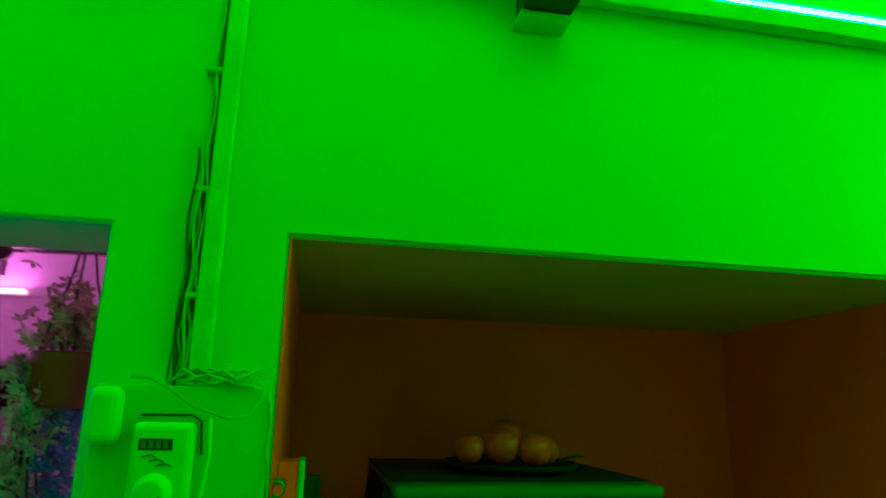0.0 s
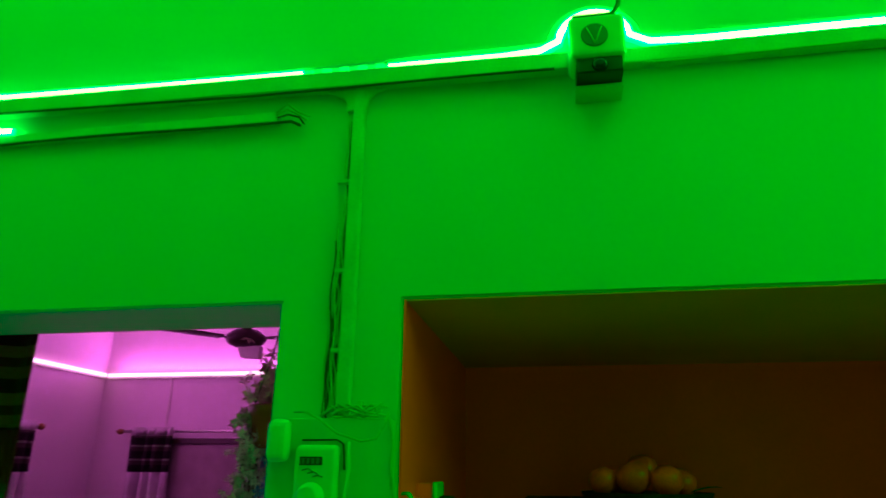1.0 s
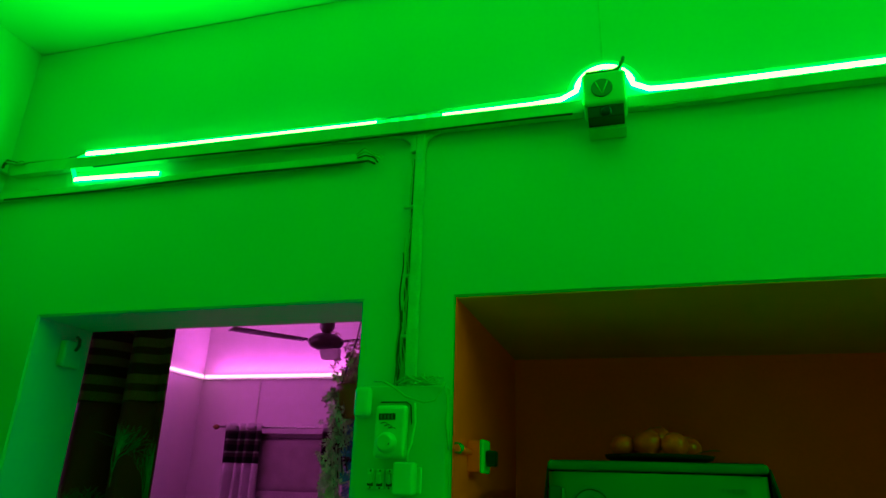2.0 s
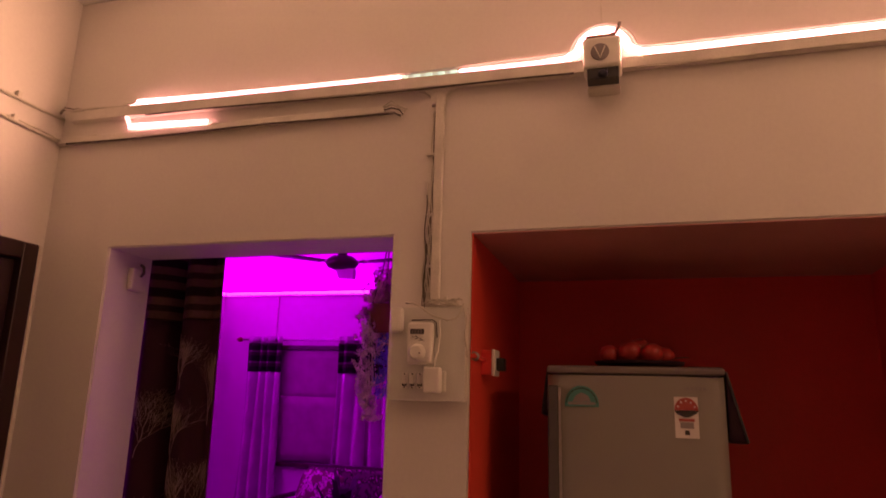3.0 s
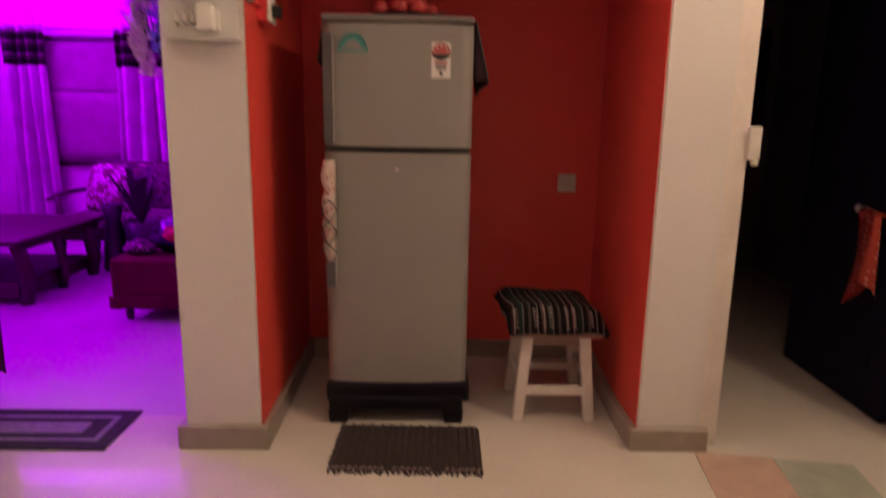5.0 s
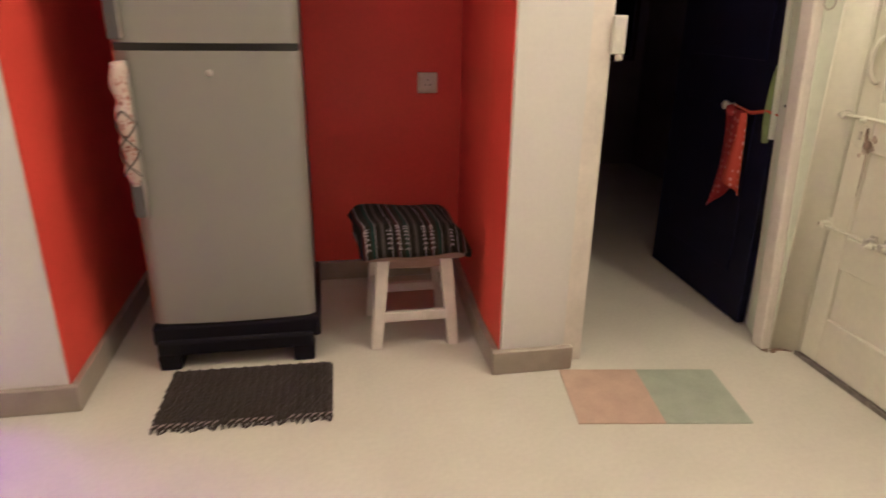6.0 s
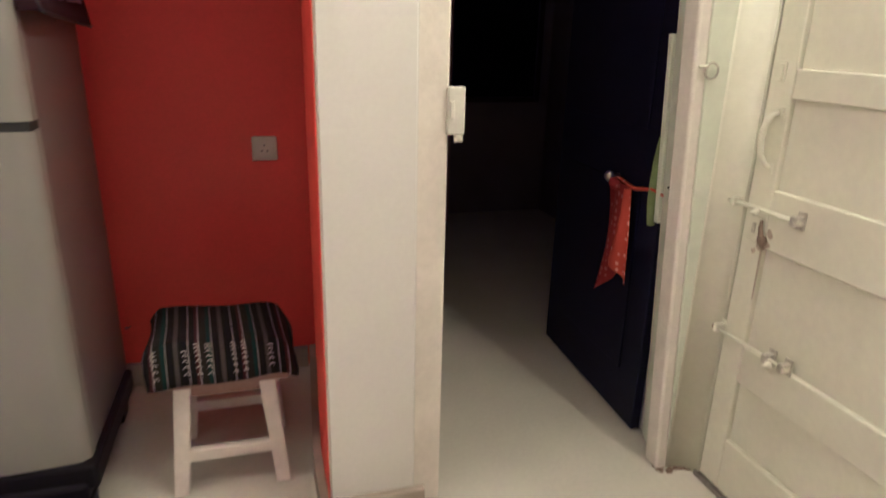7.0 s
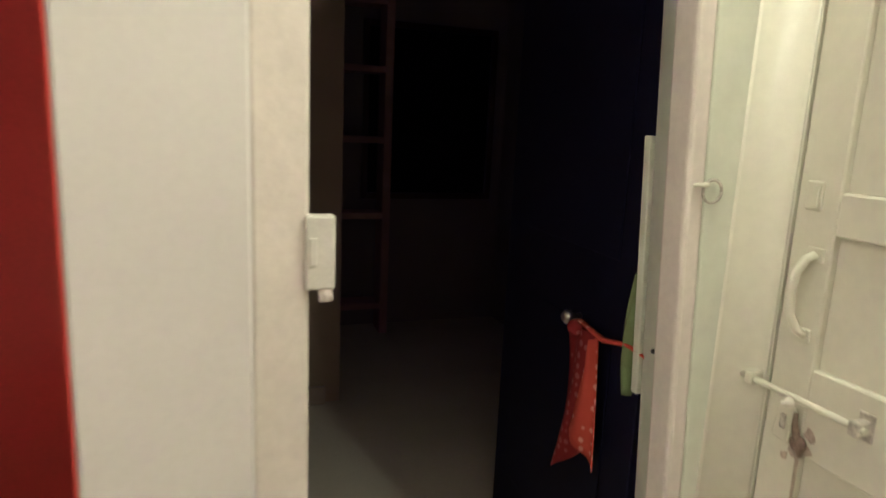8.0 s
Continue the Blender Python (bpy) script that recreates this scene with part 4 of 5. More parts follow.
part("band", prism([(-0.036, 0.0195), (0.036, 0.0195), (0.030, 0.010), (0.008, -0.002), (-0.008, -0.002), (-0.030, 0.010)], -0.0055, -0.0045), print_dark, en, "dark printed band")
for k in range(5):
    a = math.radians(22 + 34 * k)
    part("star", lathe([(0.0036, 0), (0.0026, -0.001)], 5, (0.027 * math.cos(a), -0.0055, 0.020 + 0.030 * math.sin(a)), axis="y"), paper_white, en)
part("text_bar", box(-0.024, 0.024, -0.0055, -0.0045, -0.014, -0.006), sticker_red, en)
part("text_block", box(-0.020, 0.020, -0.0055, -0.0045, -0.036, -0.017), print_grey, en)
part("text_block", box(-0.007, 0.007, -0.0055, -0.0045, -0.056, -0.042), print_dark, en)

sc = thing("handle_scarf", (FX0 + 0.02, FY - 0.02, 0.88), "pink and cream cloth wound round the lower fridge handle", "cloth")
part("wrap", tube([(0.002 + 0.004 * math.sin(k * 1.7), 0.0, 0.205 - 0.39 * k / 16) for k in range(17)], [0.020, 0.026, 0.028, 0.027, 0.024, 0.020, 0.023, 0.027, 0.024, 0.020, 0.025, 0.022, 0.018, 0.021, 0.024, 0.018, 0.010], 12), scarf_cloth, sc)
for k in range(2):
    part("cord", tube([(0.002 + 0.027 * math.sin(a + 3.14 * k), -0.028 * abs(math.cos(a)) - 0.001, 0.06 - 0.028 * a) for a in np.linspace(0, 7.5, 50)], 0.0028, 6), print_dark, sc, "black cord crossing over")

fruit = thing("fruit_bowl", (0.60, 1.62, 1.6185), "dark shallow tray of glossy red fruit on the fridge", "fruit tray")
part("tray", lathe([(0.12, 0), (0.155, 0.010), (0.16, 0.022), (0.152, 0.022), (0.118, 0.008)], 28), dark_cloth, fruit)
rr = random.Random(4)
for x, y, z, r in ((-0.105, -0.02, 0.048, 0.036), (-0.03, -0.03, 0.056, 0.044), (0.045, -0.05, 0.05, 0.04), (0.09, 0.01, 0.046, 0.036), (0.0, 0.05, 0.075, 0.042), (-0.05, 0.06, 0.048, 0.036)):
    f = part("fruit", turned(lathe([(0.004, -0.96), (0.5, -0.86), (0.9, -0.45), (1.0, 0.0), (0.92, 0.42), (0.55, 0.82), (0.14, 0.86), (0.03, 0.78)], 16), pose(x, y, z, rr.uniform(-25, 25), rr.uniform(-25, 25), 0) @ Matrix.Diagonal((r, r, r * 0.94, 1))), fruit_red, fruit)
part("leaf", sheet(lambda u, v: Vector((0.10 + 0.07 * u, -0.05 + 0.03 * (v - 0.5) * math.sin(math.pi * min(1, u + 0.05)), 0.026 + 0.012 * math.sin(2 * u))), 6, 4, 0.002), leaf_dark, fruit)

cov = thing("fridge_cover", (0.5745, 1.68, 1.6185), "dark maroon net cover hanging over the fridge sides", "cloth cover")
for sx, drop, out, y0, y1 in ((1, 0.218, 0.052, -0.275, 0.25), (-1, 0.15, 0.02, -0.22, 0.20)):
    def flap(u, v, sx=sx, drop=drop, out=out, y0=y0, y1=y1):
        return Vector((sx * (0.2875 + out * v * (1 - 0.25 * u) + 0.003 * math.sin(9 * u)), y0 + (y1 - y0) * u, -0.012 - drop * v - 0.03 * u * v))

    part("flap", sheet(flap, 8, 8, 0.004), dark_cloth, cov, "hanging side pocket")
    part("flap_front", sheet(lambda u, v: flap(0, v) + Vector((sx * 0.002 - sx * (out * v + 0.0) * u, 0.0, 0.0)), 4, 8, 0.003), dark_cloth, cov)
    part("piping", tube([flap(0, v) + Vector((sx * 0.002, -0.003, 0)) for v in np.linspace(0, 1, 8)] + [flap(u, 1.0) + Vector((sx * 0.002, 0, -0.002)) for u in np.linspace(0.1, 1, 8)], 0.004, 6), print_dark, cov)
for u0, u1, v0, v1 in ((0.14, 0.44, 0.30, 0.86), (0.56, 0.88, 0.30, 0.86)):
    part("pocket", sheet(lambda u, v: Vector((0.2905 + 0.052 * (v0 + (v1 - v0) * v) * (1 - 0.25 * (u0 + (u1 - u0) * u)) + 0.007 * math.sin(math.pi * u), -0.275 + 0.525 * (u0 + (u1 - u0) * u), -0.012 - 0.218 * (v0 + (v1 - v0) * v))), 8, 8, 0.003), pocket_print, cov, "mauve printed pocket")
part("top_sheet", box(-0.285, 0.285, -0.24, 0.25, 0.0005, 0.004, 0.001, 1), dark_cloth, cov)
fruit.location.z += 0.0045

wk = thing("wall_socket", (1.396, BACK, 0.936), "small white modular socket on the red back wall", "socket")
part("plate", box(-0.046, 0.046, -0.012, -0.0005, -0.046, 0.046, 0.005), yellow_plastic, wk)
part("insert", box(-0.034, 0.034, -0.016, -0.012, -0.034, 0.034, 0.003), yellow_plastic, wk)
for sx, sz in ((0, 0.014), (-0.010, -0.008), (0.010, -0.008)):
    part("pin_hole", lathe([(0.004, 0), (0.003, -0.001)], 8, (sx, -0.0165, sz), axis="y"), print_grey, wk)

hook = thing("wall_hook", (0.832, BACK, 0.243), "small dark hook on the red back wall", "hook")
part("shank", tube([(0, -0.0005, 0.004), (0.002, -0.012, 0.004), (0.012, -0.018, 0.008), (0.018, -0.018, 0.014)], 0.003, 6), wire_dark, hook)

sl = thing("stool", (1.235, 1.565, 0), "white painted wooden stool with splayed legs", "stool")
part("seat", box(-0.185, 0.185, -0.165, 0.155, 0.365, 0.392, 0.006), seat_wood, sl, "reddish brown plank seat")
for sx in (-1, 1):
    for sy in (-1, 1):
        b = bmesh.new()
        for z, cx, cy, w in ((0.365, 0.120, 0.125, 0.024), (0.0, 0.152, 0.15, 0.021)):
            for ax, ay in ((-1, -1), (1, -1), (1, 1), (-1, 1)):
                b.verts.new((sx * cx + ax * w, sy * cy + ay * w, z))
        b.verts.ensure_lookup_table()
        v = b.verts
        for j in range(4):
            b.faces.new((v[j], v[(j + 1) % 4], v[4 + (j + 1) % 4], v[4 + j]))
        b.faces.new(v[0:4]), b.faces.new(v[4:8])
        bmesh.ops.recalc_face_normals(b, faces=b.faces[:])
        bmesh.ops.bevel(b, geom=b.edges[:], offset=0.004, segments=2, affect="EDGES")
        part("leg", b, stool_white, sl)
for sy in (-1, 1):
    part("rung", box(-0.125, 0.125, sy * 0.142 - 0.012, sy * 0.142 + 0.012, 0.108, 0.148, 0.004), stool_white, sl)
    part("apron", box(-0.098, 0.098, sy * 0.13 - 0.01, sy * 0.13 + 0.01, 0.325, 0.362, 0.003), seat_wood, sl)
for sx in (-1, 1):
    part("rung", box(sx * 0.142 - 0.012, sx * 0.142 + 0.012, -0.122, 0.122, 0.158, 0.196, 0.004), stool_white, sl)

cu = thing("stool_cushion", (1.230, 1.562, 0.392), "dark striped woven cushion draped over the stool", "cushion", 5.0)


def cushion_fn(u, v):
    x, y = (u - 0.5) * 2, (v - 0.5) * 2
    rim = max(abs(x), abs(y)) ** 8
    z = 0.100 * (1 - 0.42 * rim) - 0.008 * x + 0.008 * math.sin(4 * x + 1) * math.cos(3 * y)
    edge = max(0.0, -y - 0.70) / 0.30
    z -= 0.080 * edge ** 1.6 * (0.85 - 0.2 * x) + 0.040 * max(0.0, x) ** 4
    side = max(0.0, abs(x) - 0.86) / 0.14
    return Vector((x * 0.214 * (1 - 0.03 * edge) - 0.005 * min(0.0, x) ** 2 + 0.008 * math.sin(3 * y), y * 0.185 + 0.006 * side, max(z - 0.02 * side, 0.006 - 0.02 * edge) + 0.010))


part("cover", sheet(cushion_fn, 40, 34, 0.028), cushion_cloth, cu)
for s0, lines in ((-0.185, 6), (-0.105, 5), (-0.070, 7), (-0.040, 7), (0.030, 7), (0.060, 7), (0.135, 5)):
    zig = bmesh.new()
    u0 = (s0 / 0.214 + 1) / 2
    for k in range(lines):
        v = 0.020 + 0.017 * k
        tube([cushion_fn(u0 + d, v + (0.007 if d == 0 else 0)) + Vector((0, -0.001, 0.002)) for d in (-0.017, 0, 0.017)], 0.0014, 4, zig)
    tagged(part("zigzag_stitch", zig, stitch, cu, "cream zigzag stitching"), kind="stuff")

mt = thing("rag_mat", (0.628, 1.158, 0), "dark brown woven rag mat on the floor", "mat", -1.5)
part("base", box(-0.28, 0.28, -0.165, 0.165, 0.0, 0.006, 0.002, 1), rag, mt)
weave = bmesh.new()
for k in range(17):
    for c in range(28):
        x, y = -0.268 + 0.0196 * c + 0.004 * math.sin(k * 2.7), -0.158 + 0.0197 * k + 0.002 * math.sin(c * 1.9 + k)
        tube([(x - 0.012, y - 0.012, 0.005), (x, y, 0.0125 + 0.002 * math.sin(c * 3.1 + k * 1.3)), (x + 0.012, y + 0.012, 0.005)], [0.004, 0.0082, 0.004], 5, weave)
tagged(part("weave", weave, rag, mt, "diagonal knotted ribs"), kind="stuff")
teeth = bmesh.new()
for k in range(24):
    x = -0.272 + 0.0234 * k
    if k not in (9, 16, 17):
        tube([(x - 0.010, -0.176, 0.012), (x + 0.002, -0.166, 0.016), (x + 0.013, -0.158, 0.013)], [0.0015, 0.003, 0.0015], 5, teeth)
tagged(part("edge_thread", teeth, thread, mt, "pale slanting edge stitches"), kind="stuff")
fringe = bmesh.new()
for k in range(40):
    x = -0.275 + 0.0141 * k
    tube([(x, -0.162, 0.006), (x + 0.006 * math.sin(k * 2.1), -0.178, 0.006), (x + 0.010 * math.sin(k * 1.7), -0.190 - 0.006 * math.sin(k), 0.004)], [0.006, 0.005, 0.003], 5, fringe)
tagged(part("fringe", fringe, rag, mt), kind="stuff")

tm = thing("two_tone_mat", (1.990, 0.933, 0), "thin floor patch, half salmon pink and half sage green", "mat", -9.1)
part("pink_half", turned(box(-0.285, -0.0005, -0.165, 0.165, 0.0005, 0.004), pose(0, 0, 0)), mat_pink, tm, "salmon pink half")
part("green_half", box(0.0005, 0.285, -0.165, 0.165, 0.0005, 0.004), mat_green, tm, "sage green half")

# ---------------------------------------------------------------- doorway to the sitting room
dc = thing("door_curtain", (-1.285, NORTH + 0.29, 0), "dark brown doorway curtain with embroidered bare trees", "curtain")
CW = 0.205


def curtain_fn(u, z):
    x = (u - 0.5) * 2 * CW * (1 + 0.06 * (2.06 - z) / 2)
    y = 0.016 * math.sin(u * 13.0 - 3.6) + 0.12 * math.exp(-((u - 0.40) / 0.075) ** 2) + 0.008 * math.sin(u * 23 + z * 0.8)
    return Vector((x + 0.012 * math.sin(1.6 * z), y, z))


part("drop", sheet(lambda u, v: curtain_fn(u, 1.79 - 1.62 * v), 44, 26, 0.003), curtain_dark, dc)
part("heading", sheet(lambda u, v: curtain_fn(u, 2.10 - 0.31 * v) + Vector((0, -0.002, 0)), 44, 12, 0.003), curtain_band, dc, "banded brown and tan heading")


def embroider(seed, u0, z0, h):
    """One embroidered bare tree, its twigs lying on the folds."""
    rnd = random.Random(seed)
    bm = bmesh.new()

    def on(u, z):
        d = curtain_fn(u + 0.01, z) - curtain_fn(u - 0.01, z)
        return curtain_fn(u, z) + Vector((d.y, -d.x, 0)).normalized() * 0.0045

    def twig(u, z, a, w, level):
        length = h * (0.22, 0.26, 0.20, 0.17, 0.13, 0.10)[level] * rnd.uniform(0.75, 1.2)
        pts, forks = [on(u, z)], []
        for j in range(4):
            a += rnd.uniform(-0.14, 0.14)
            u = min(max(u + math.sin(a) * length / 4 / (2 * CW), 0.02), 0.98)
            z += math.cos(a) * length / 4
            pts.append(on(u, z))
            if j == 3 or (level and j == 1):
                forks.append((u, z, a))
        tube(pts, [w, w * 0.9, w * 0.8, w * 0.7, w * 0.6], 3, bm, 0.5)
        if level < 5:
            for k, (fu, fz, fa) in enumerate(forks):
                for s in ((-1, 1) if level else (-1.1, 0, 1.1)) if fz == forks[-1][1] else (rnd.choice((-1, 1)),):
                    twig(fu, fz, fa * 0.75 + s * rnd.uniform(0.22, 0.5), w * 0.70, level + 1)

    twig(u0, z0, 0, 0.0042, 0)
    return bm


for k, (u0, z0, h) in enumerate(((0.92, 1.36, 0.27), (0.58, 1.18, 0.28), (0.17, 1.22, 0.26), (0.79, 0.91, 0.30), (0.20, 0.73, 0.30), (0.70, 0.45, 0.34), (0.22, 0.30, 0.30), (0.60, 1.50, 0.2), (0.55, 0.20, 0.2))):
    part("embroidered_tree", embroider(k + 3, u0, z0, h * 1.05), thread, dc)
part("pelmet_rod", tube([(-0.21, 0.02, 2.105), (1.03, 0.02, 2.105)], 0.010, 10), steel, dc)
hk = thing("curtain_hook", (DOOR_L, 1.33, 1.955), "white bracket with a dark hook on the doorway side", "bracket")
part("bracket", box(0.0005, 0.03, -0.05, 0.035, -0.06, 0.035, 0.008), casing_mat, hk)
part("hook", tube([(0.03, -0.01, 0.05), (0.045, -0.01, 0.04), (0.048, -0.01, 0.015), (0.036, -0.01, 0.0)], 0.006, 8), wire_dark, hk)

hp = thing("hanging_flowers", (-0.385, NORTH + 0.42, 1.815), "hanging brown pot of trailing pink and blue artificial flowers", "hanging plant")
part("pot", lathe([(0.045, -0.07), (0.06, -0.055), (0.075, 0.02), (0.085, 0.04), (0.078, 0.045), (0.068, 0.02)], 20), pot_brown, hp)
for a in (0, 2.1, 4.2):
    part("cord", tube([(0.078 * math.cos(a), 0.078 * math.sin(a), 0.045), (0.03 * math.cos(a), 0.03 * math.sin(a), 0.20), (0, 0, 0.36), (0, 0, 0.62)], 0.003, 6), wire_dark, hp)
rnd = random.Random(11)


def blossoms(name, mat, label, count, place, size):
    """Small five-petalled blossoms, clustered."""
    bm = bmesh.new()
    for _ in range(count):
        p = Vector(place(rnd))
        m = pose(*p, rnd.uniform(0, 360), rnd.uniform(0, 360), rnd.uniform(0, 360))
        s = size * rnd.uniform(0.7, 1.3)
        for k in range(5):
            a, c = 2 * math.pi * k / 5, 2 * math.pi / 10
            q = [(0, 0, 0), (s * 0.6 * math.cos(a - c * 0.7), s * 0.6 * math.sin(a - c * 0.7), s * 0.15), (s * math.cos(a), s * math.sin(a), s * 0.35), (s * 0.6 * math.cos(a + c * 0.7), s * 0.6 * math.sin(a + c * 0.7), s * 0.15)]
            bm.faces.new([bm.verts.new(m @ Vector(v)) for v in q])
    tagged(part(name, bm, mat, hp, label), kind="stuff")


blossoms("top_blossoms", petal_pink, "dusky pink blossoms", 280, lambda r: (r.gauss(0.0, 0.034), r.gauss(0, 0.034), 0.06 + abs(r.gauss(0.03, 0.04))), 0.020)
blossoms("trailing_blossoms", petal_white, "pale pink trailing blossoms", 420, lambda r: (lambda v: (-0.066 + 0.014 * math.sin(8 * v) + r.gauss(0, 0.012 + 0.013 * (1 - v)), r.gauss(-0.01, 0.02), 0.03 - 0.44 * v))(r.random()), 0.019)
blossoms("blue_blossoms", petal_blue, "violet blue trailing blossoms", 160, lambda r: (lambda v: (0.0 + r.gauss(0, 0.02), r.gauss(0.01, 0.02), -0.02 - 0.30 * v))(r.random()), 0.018)
stems = bmesh.new()
for k in range(5):
    tube([(-0.02 * k, 0.0, 0.05), (-0.05 - 0.012 * k, -0.01, 0.02), (-0.085 + 0.01 * k, -0.01, -0.1), (-0.08 + 0.015 * k, -0.01, -0.36 + 0.03 * k)], 0.0025, 5, stems)
tagged(part("stem", stems, leaf_dark, hp), kind="stuff")

rg = thing("doorway_rug", (-0.86, 1.29, 0), "dark grey bordered rug in the doorway", "rug", 0.0)
part("border", box(-0.35, 0.35, -0.165, 0.165, 0.0005, 0.009, 0.003, 1), rug_dark, rg)
part("band", join(join(box(-0.29, 0.29, 0.085, 0.105, 0.0095, 0.0105), box(-0.29, 0.29, -0.105, -0.085, 0.0095, 0.0105)), join(box(0.27, 0.29, -0.084, 0.084, 0.0095, 0.0105), box(-0.29, -0.27, -0.084, 0.084, 0.0095, 0.0105))), rug_pale, rg, "grey inner band")
part("field", box(-0.20, 0.20, -0.045, 0.045, 0.0095, 0.011, 0.002, 1), rug_pale, rg, "grey inner field")

# ---------------------------------------------------------------- the sitting room
pk = thing("pink_led_strip", (0, 0, 2.474), "glowing pink LED tape along the sitting room walls", "led strip")
part("tape", box(IWEST + 0.04, -1.927, FAR - 0.03, FAR - 0.018, -0.014, 0.014), led_pink, pk)
part("tape", box(IWEST + 0.018, IWEST + 0.03, 1.8, FAR - 0.035, -0.014, 0.014), led_pink, pk)
part("casing", box(IWEST + 0.02, -0.2, FAR - 0.017, FAR - 0.0005, -0.035, -0.016, 0.002), casing_mat, pk)
part("casing", box(IWEST + 0.0005, IWEST + 0.017, 1.8, FAR - 0.02, -0.035, -0.016, 0.002), casing_mat, pk)
part("drop_cable", box(-2.955, -2.941, FAR - 0.012, FAR - 0.0005, -0.55, -0.036, 0.002), casing_mat, pk)

fan = thing("ceiling_fan", (-1.72, 3.97, 2.54), "brown three-bladed ceiling fan on a short rod", "ceiling fan")
part("motor", lathe([(0.03, 0.075), (0.09, 0.06), (0.135, 0.025), (0.14, 0.0), (0.12, -0.03), (0.07, -0.05), (0.03, -0.055)], 28), dark_wood, fan)
part("rod", tube([(0, 0, 0.07), (0, 0, TOP - 2.54 - 0.06)], 0.014, 10), dark_wood, fan)
part("lower_cup", lathe([(0.028, 0.07), (0.06, 0.12), (0.055, 0.19), (0.02, 0.21)], 20), dark_wood, fan)
part("upper_cup", lathe([(0.02, TOP - 2.54 - 0.13), (0.06, TOP - 2.54 - 0.08), (0.065, TOP - 2.54 - 0.002)], 20), dark_wood, fan)
part("wiring_box", turned(prism([(-0.085, 0.0), (0.085, 0.0), (0.085, -0.085), (-0.05, -0.085)], -0.03, 0.03, bevel=0.004), pose(0.04, 0, -0.045, 0, 4, 0)), white_plastic, fan, "pale box under the motor")
for k in range(3):
    a = math.radians(-10 + 120 * k)
    blade = part("blade", turned(sheet(lambda u, v: Vector((0.17 + 0.57 * u, (v - 0.5) * (0.10 + 0.05 * u), 0.014 * (v - 0.5) + 0.004)), 8, 4, 0.006), pose(0, 0, 0, -4, 0, math.degrees(a))), dark_wood, fan)
    part("blade_iron", tube([(0.11 * math.cos(a), 0.11 * math.sin(a), 0.0), (0.22 * math.cos(a), 0.22 * math.sin(a), 0.0)], 0.014, 6, flat=0.4), dark_wood, blade)

# windows, blinds and drapes
wn = thing("window_1", (0, FAR, 0), "curtained window with a mauve cloth blind behind", "window")
part("window_frame", join(join(box(-2.955, -2.883, -0.05, -0.0005, 0.745, 1.928, 0.004), box(-1.408, -1.335, -0.05, -0.0005, 0.745, 1.928, 0.004)), join(box(-2.882, -1.409, -0.05, -0.0005, 1.882, 1.928, 0.004), box(-2.882, -1.409, -0.05, -0.0005, 0.745, 0.79, 0.004))), dark_wood, wn)
for k in range(2):
    part("blind", sheet(lambda u, v, k=k: Vector((-2.878 + 1.465 * u, -0.03 + 0.006 * math.sin(14 * u) - 0.012 * k, 1.878 - 0.455 * k - (0.48 if k == 0 else 0.62) * v)), 24, 6, 0.004), blind_cloth, wn, "mauve cloth panel")
tagged(wn, kind="structure")
rod = thing("curtain_rod", (-2.318, FAR - 0.09, 1.982), "steel curtain rod with turned finials", "curtain rod")
part("rod", tube([(-0.96, 0, 0), (1.18, 0, 0)], 0.011, 10), steel, rod)
part("finial", lathe([(0.010, 0), (0.022, -0.02), (0.026, -0.04), (0.016, -0.06), (0.006, -0.075)], 14, (-0.96, 0, 0), axis="x"), pot_brown, rod)
for xx in (-0.9, 1.1):
    part("bracket", box(xx - 0.012, xx + 0.012, 0.0, 0.0895, -0.015, 0.015, 0.003), steel, rod)


def drape_thing(at, width, rz=0.0, tie=False, spread=1.25):
    d = thing("window_curtain", at, "pale drape with dark chequered heading, hanging in folds", "curtain", rz, "window curtains")

    def fold(u, z):
        grow = 1 + (spread - 1) * max(0.0, (1.60 - z) / 1.5)
        return Vector(((u - 0.5) * width * grow + (0.06 * max(0.0, 1.6 - z) if tie else 0), 0.062 * math.sin(u * 25 + 0.25 * math.sin(2.2 * z)) + 0.020 * math.sin(u * 11 + z * 1.5), z))

    part("drop", sheet(lambda u, v: fold(u, 1.655 - 1.45 * v), 56, 14, 0.004), drape, d)
    part("heading", sheet(lambda u, v: fold(u, 1.946 - 0.291 * v) + Vector((0, -0.001, 0)), 56, 8, 0.004), drape_dark, d, "dark chequered heading")
    part("collar", sheet(lambda u, v: fold(u, 2.014 - 0.068 * v), 56, 2, 0.004), drape, d)
    return d


drape_thing((-3.001, FAR - 0.10, 0), 0.382)
drape_thing((-1.90, FAR - 0.10, 0), 0.56)
drape_thing((-1.363, FAR - 0.10, 0), 0.382)
drape_thing((IWEST + 0.10, 4.04, 0), 0.42, 90)
rod2 = thing("curtain_rod", (IWEST + 0.10, 3.54, 1.982), "steel curtain rod with turned finials", "curtain rod")
part("rod", tube([(0, -1.0, 0), (0, 0.76, 0)], 0.011, 10), steel, rod2)
part("finial", lathe([(0.010, 0), (0.022, 0.02), (0.026, 0.04), (0.016, 0.06), (0.006, 0.075)], 14, (0, 0.76, 0), axis="y"), pot_brown, rod2)
part("bracket", box(-0.0995, 0.0, 0.66, 0.68, -0.015, 0.015, 0.003), steel, rod2)

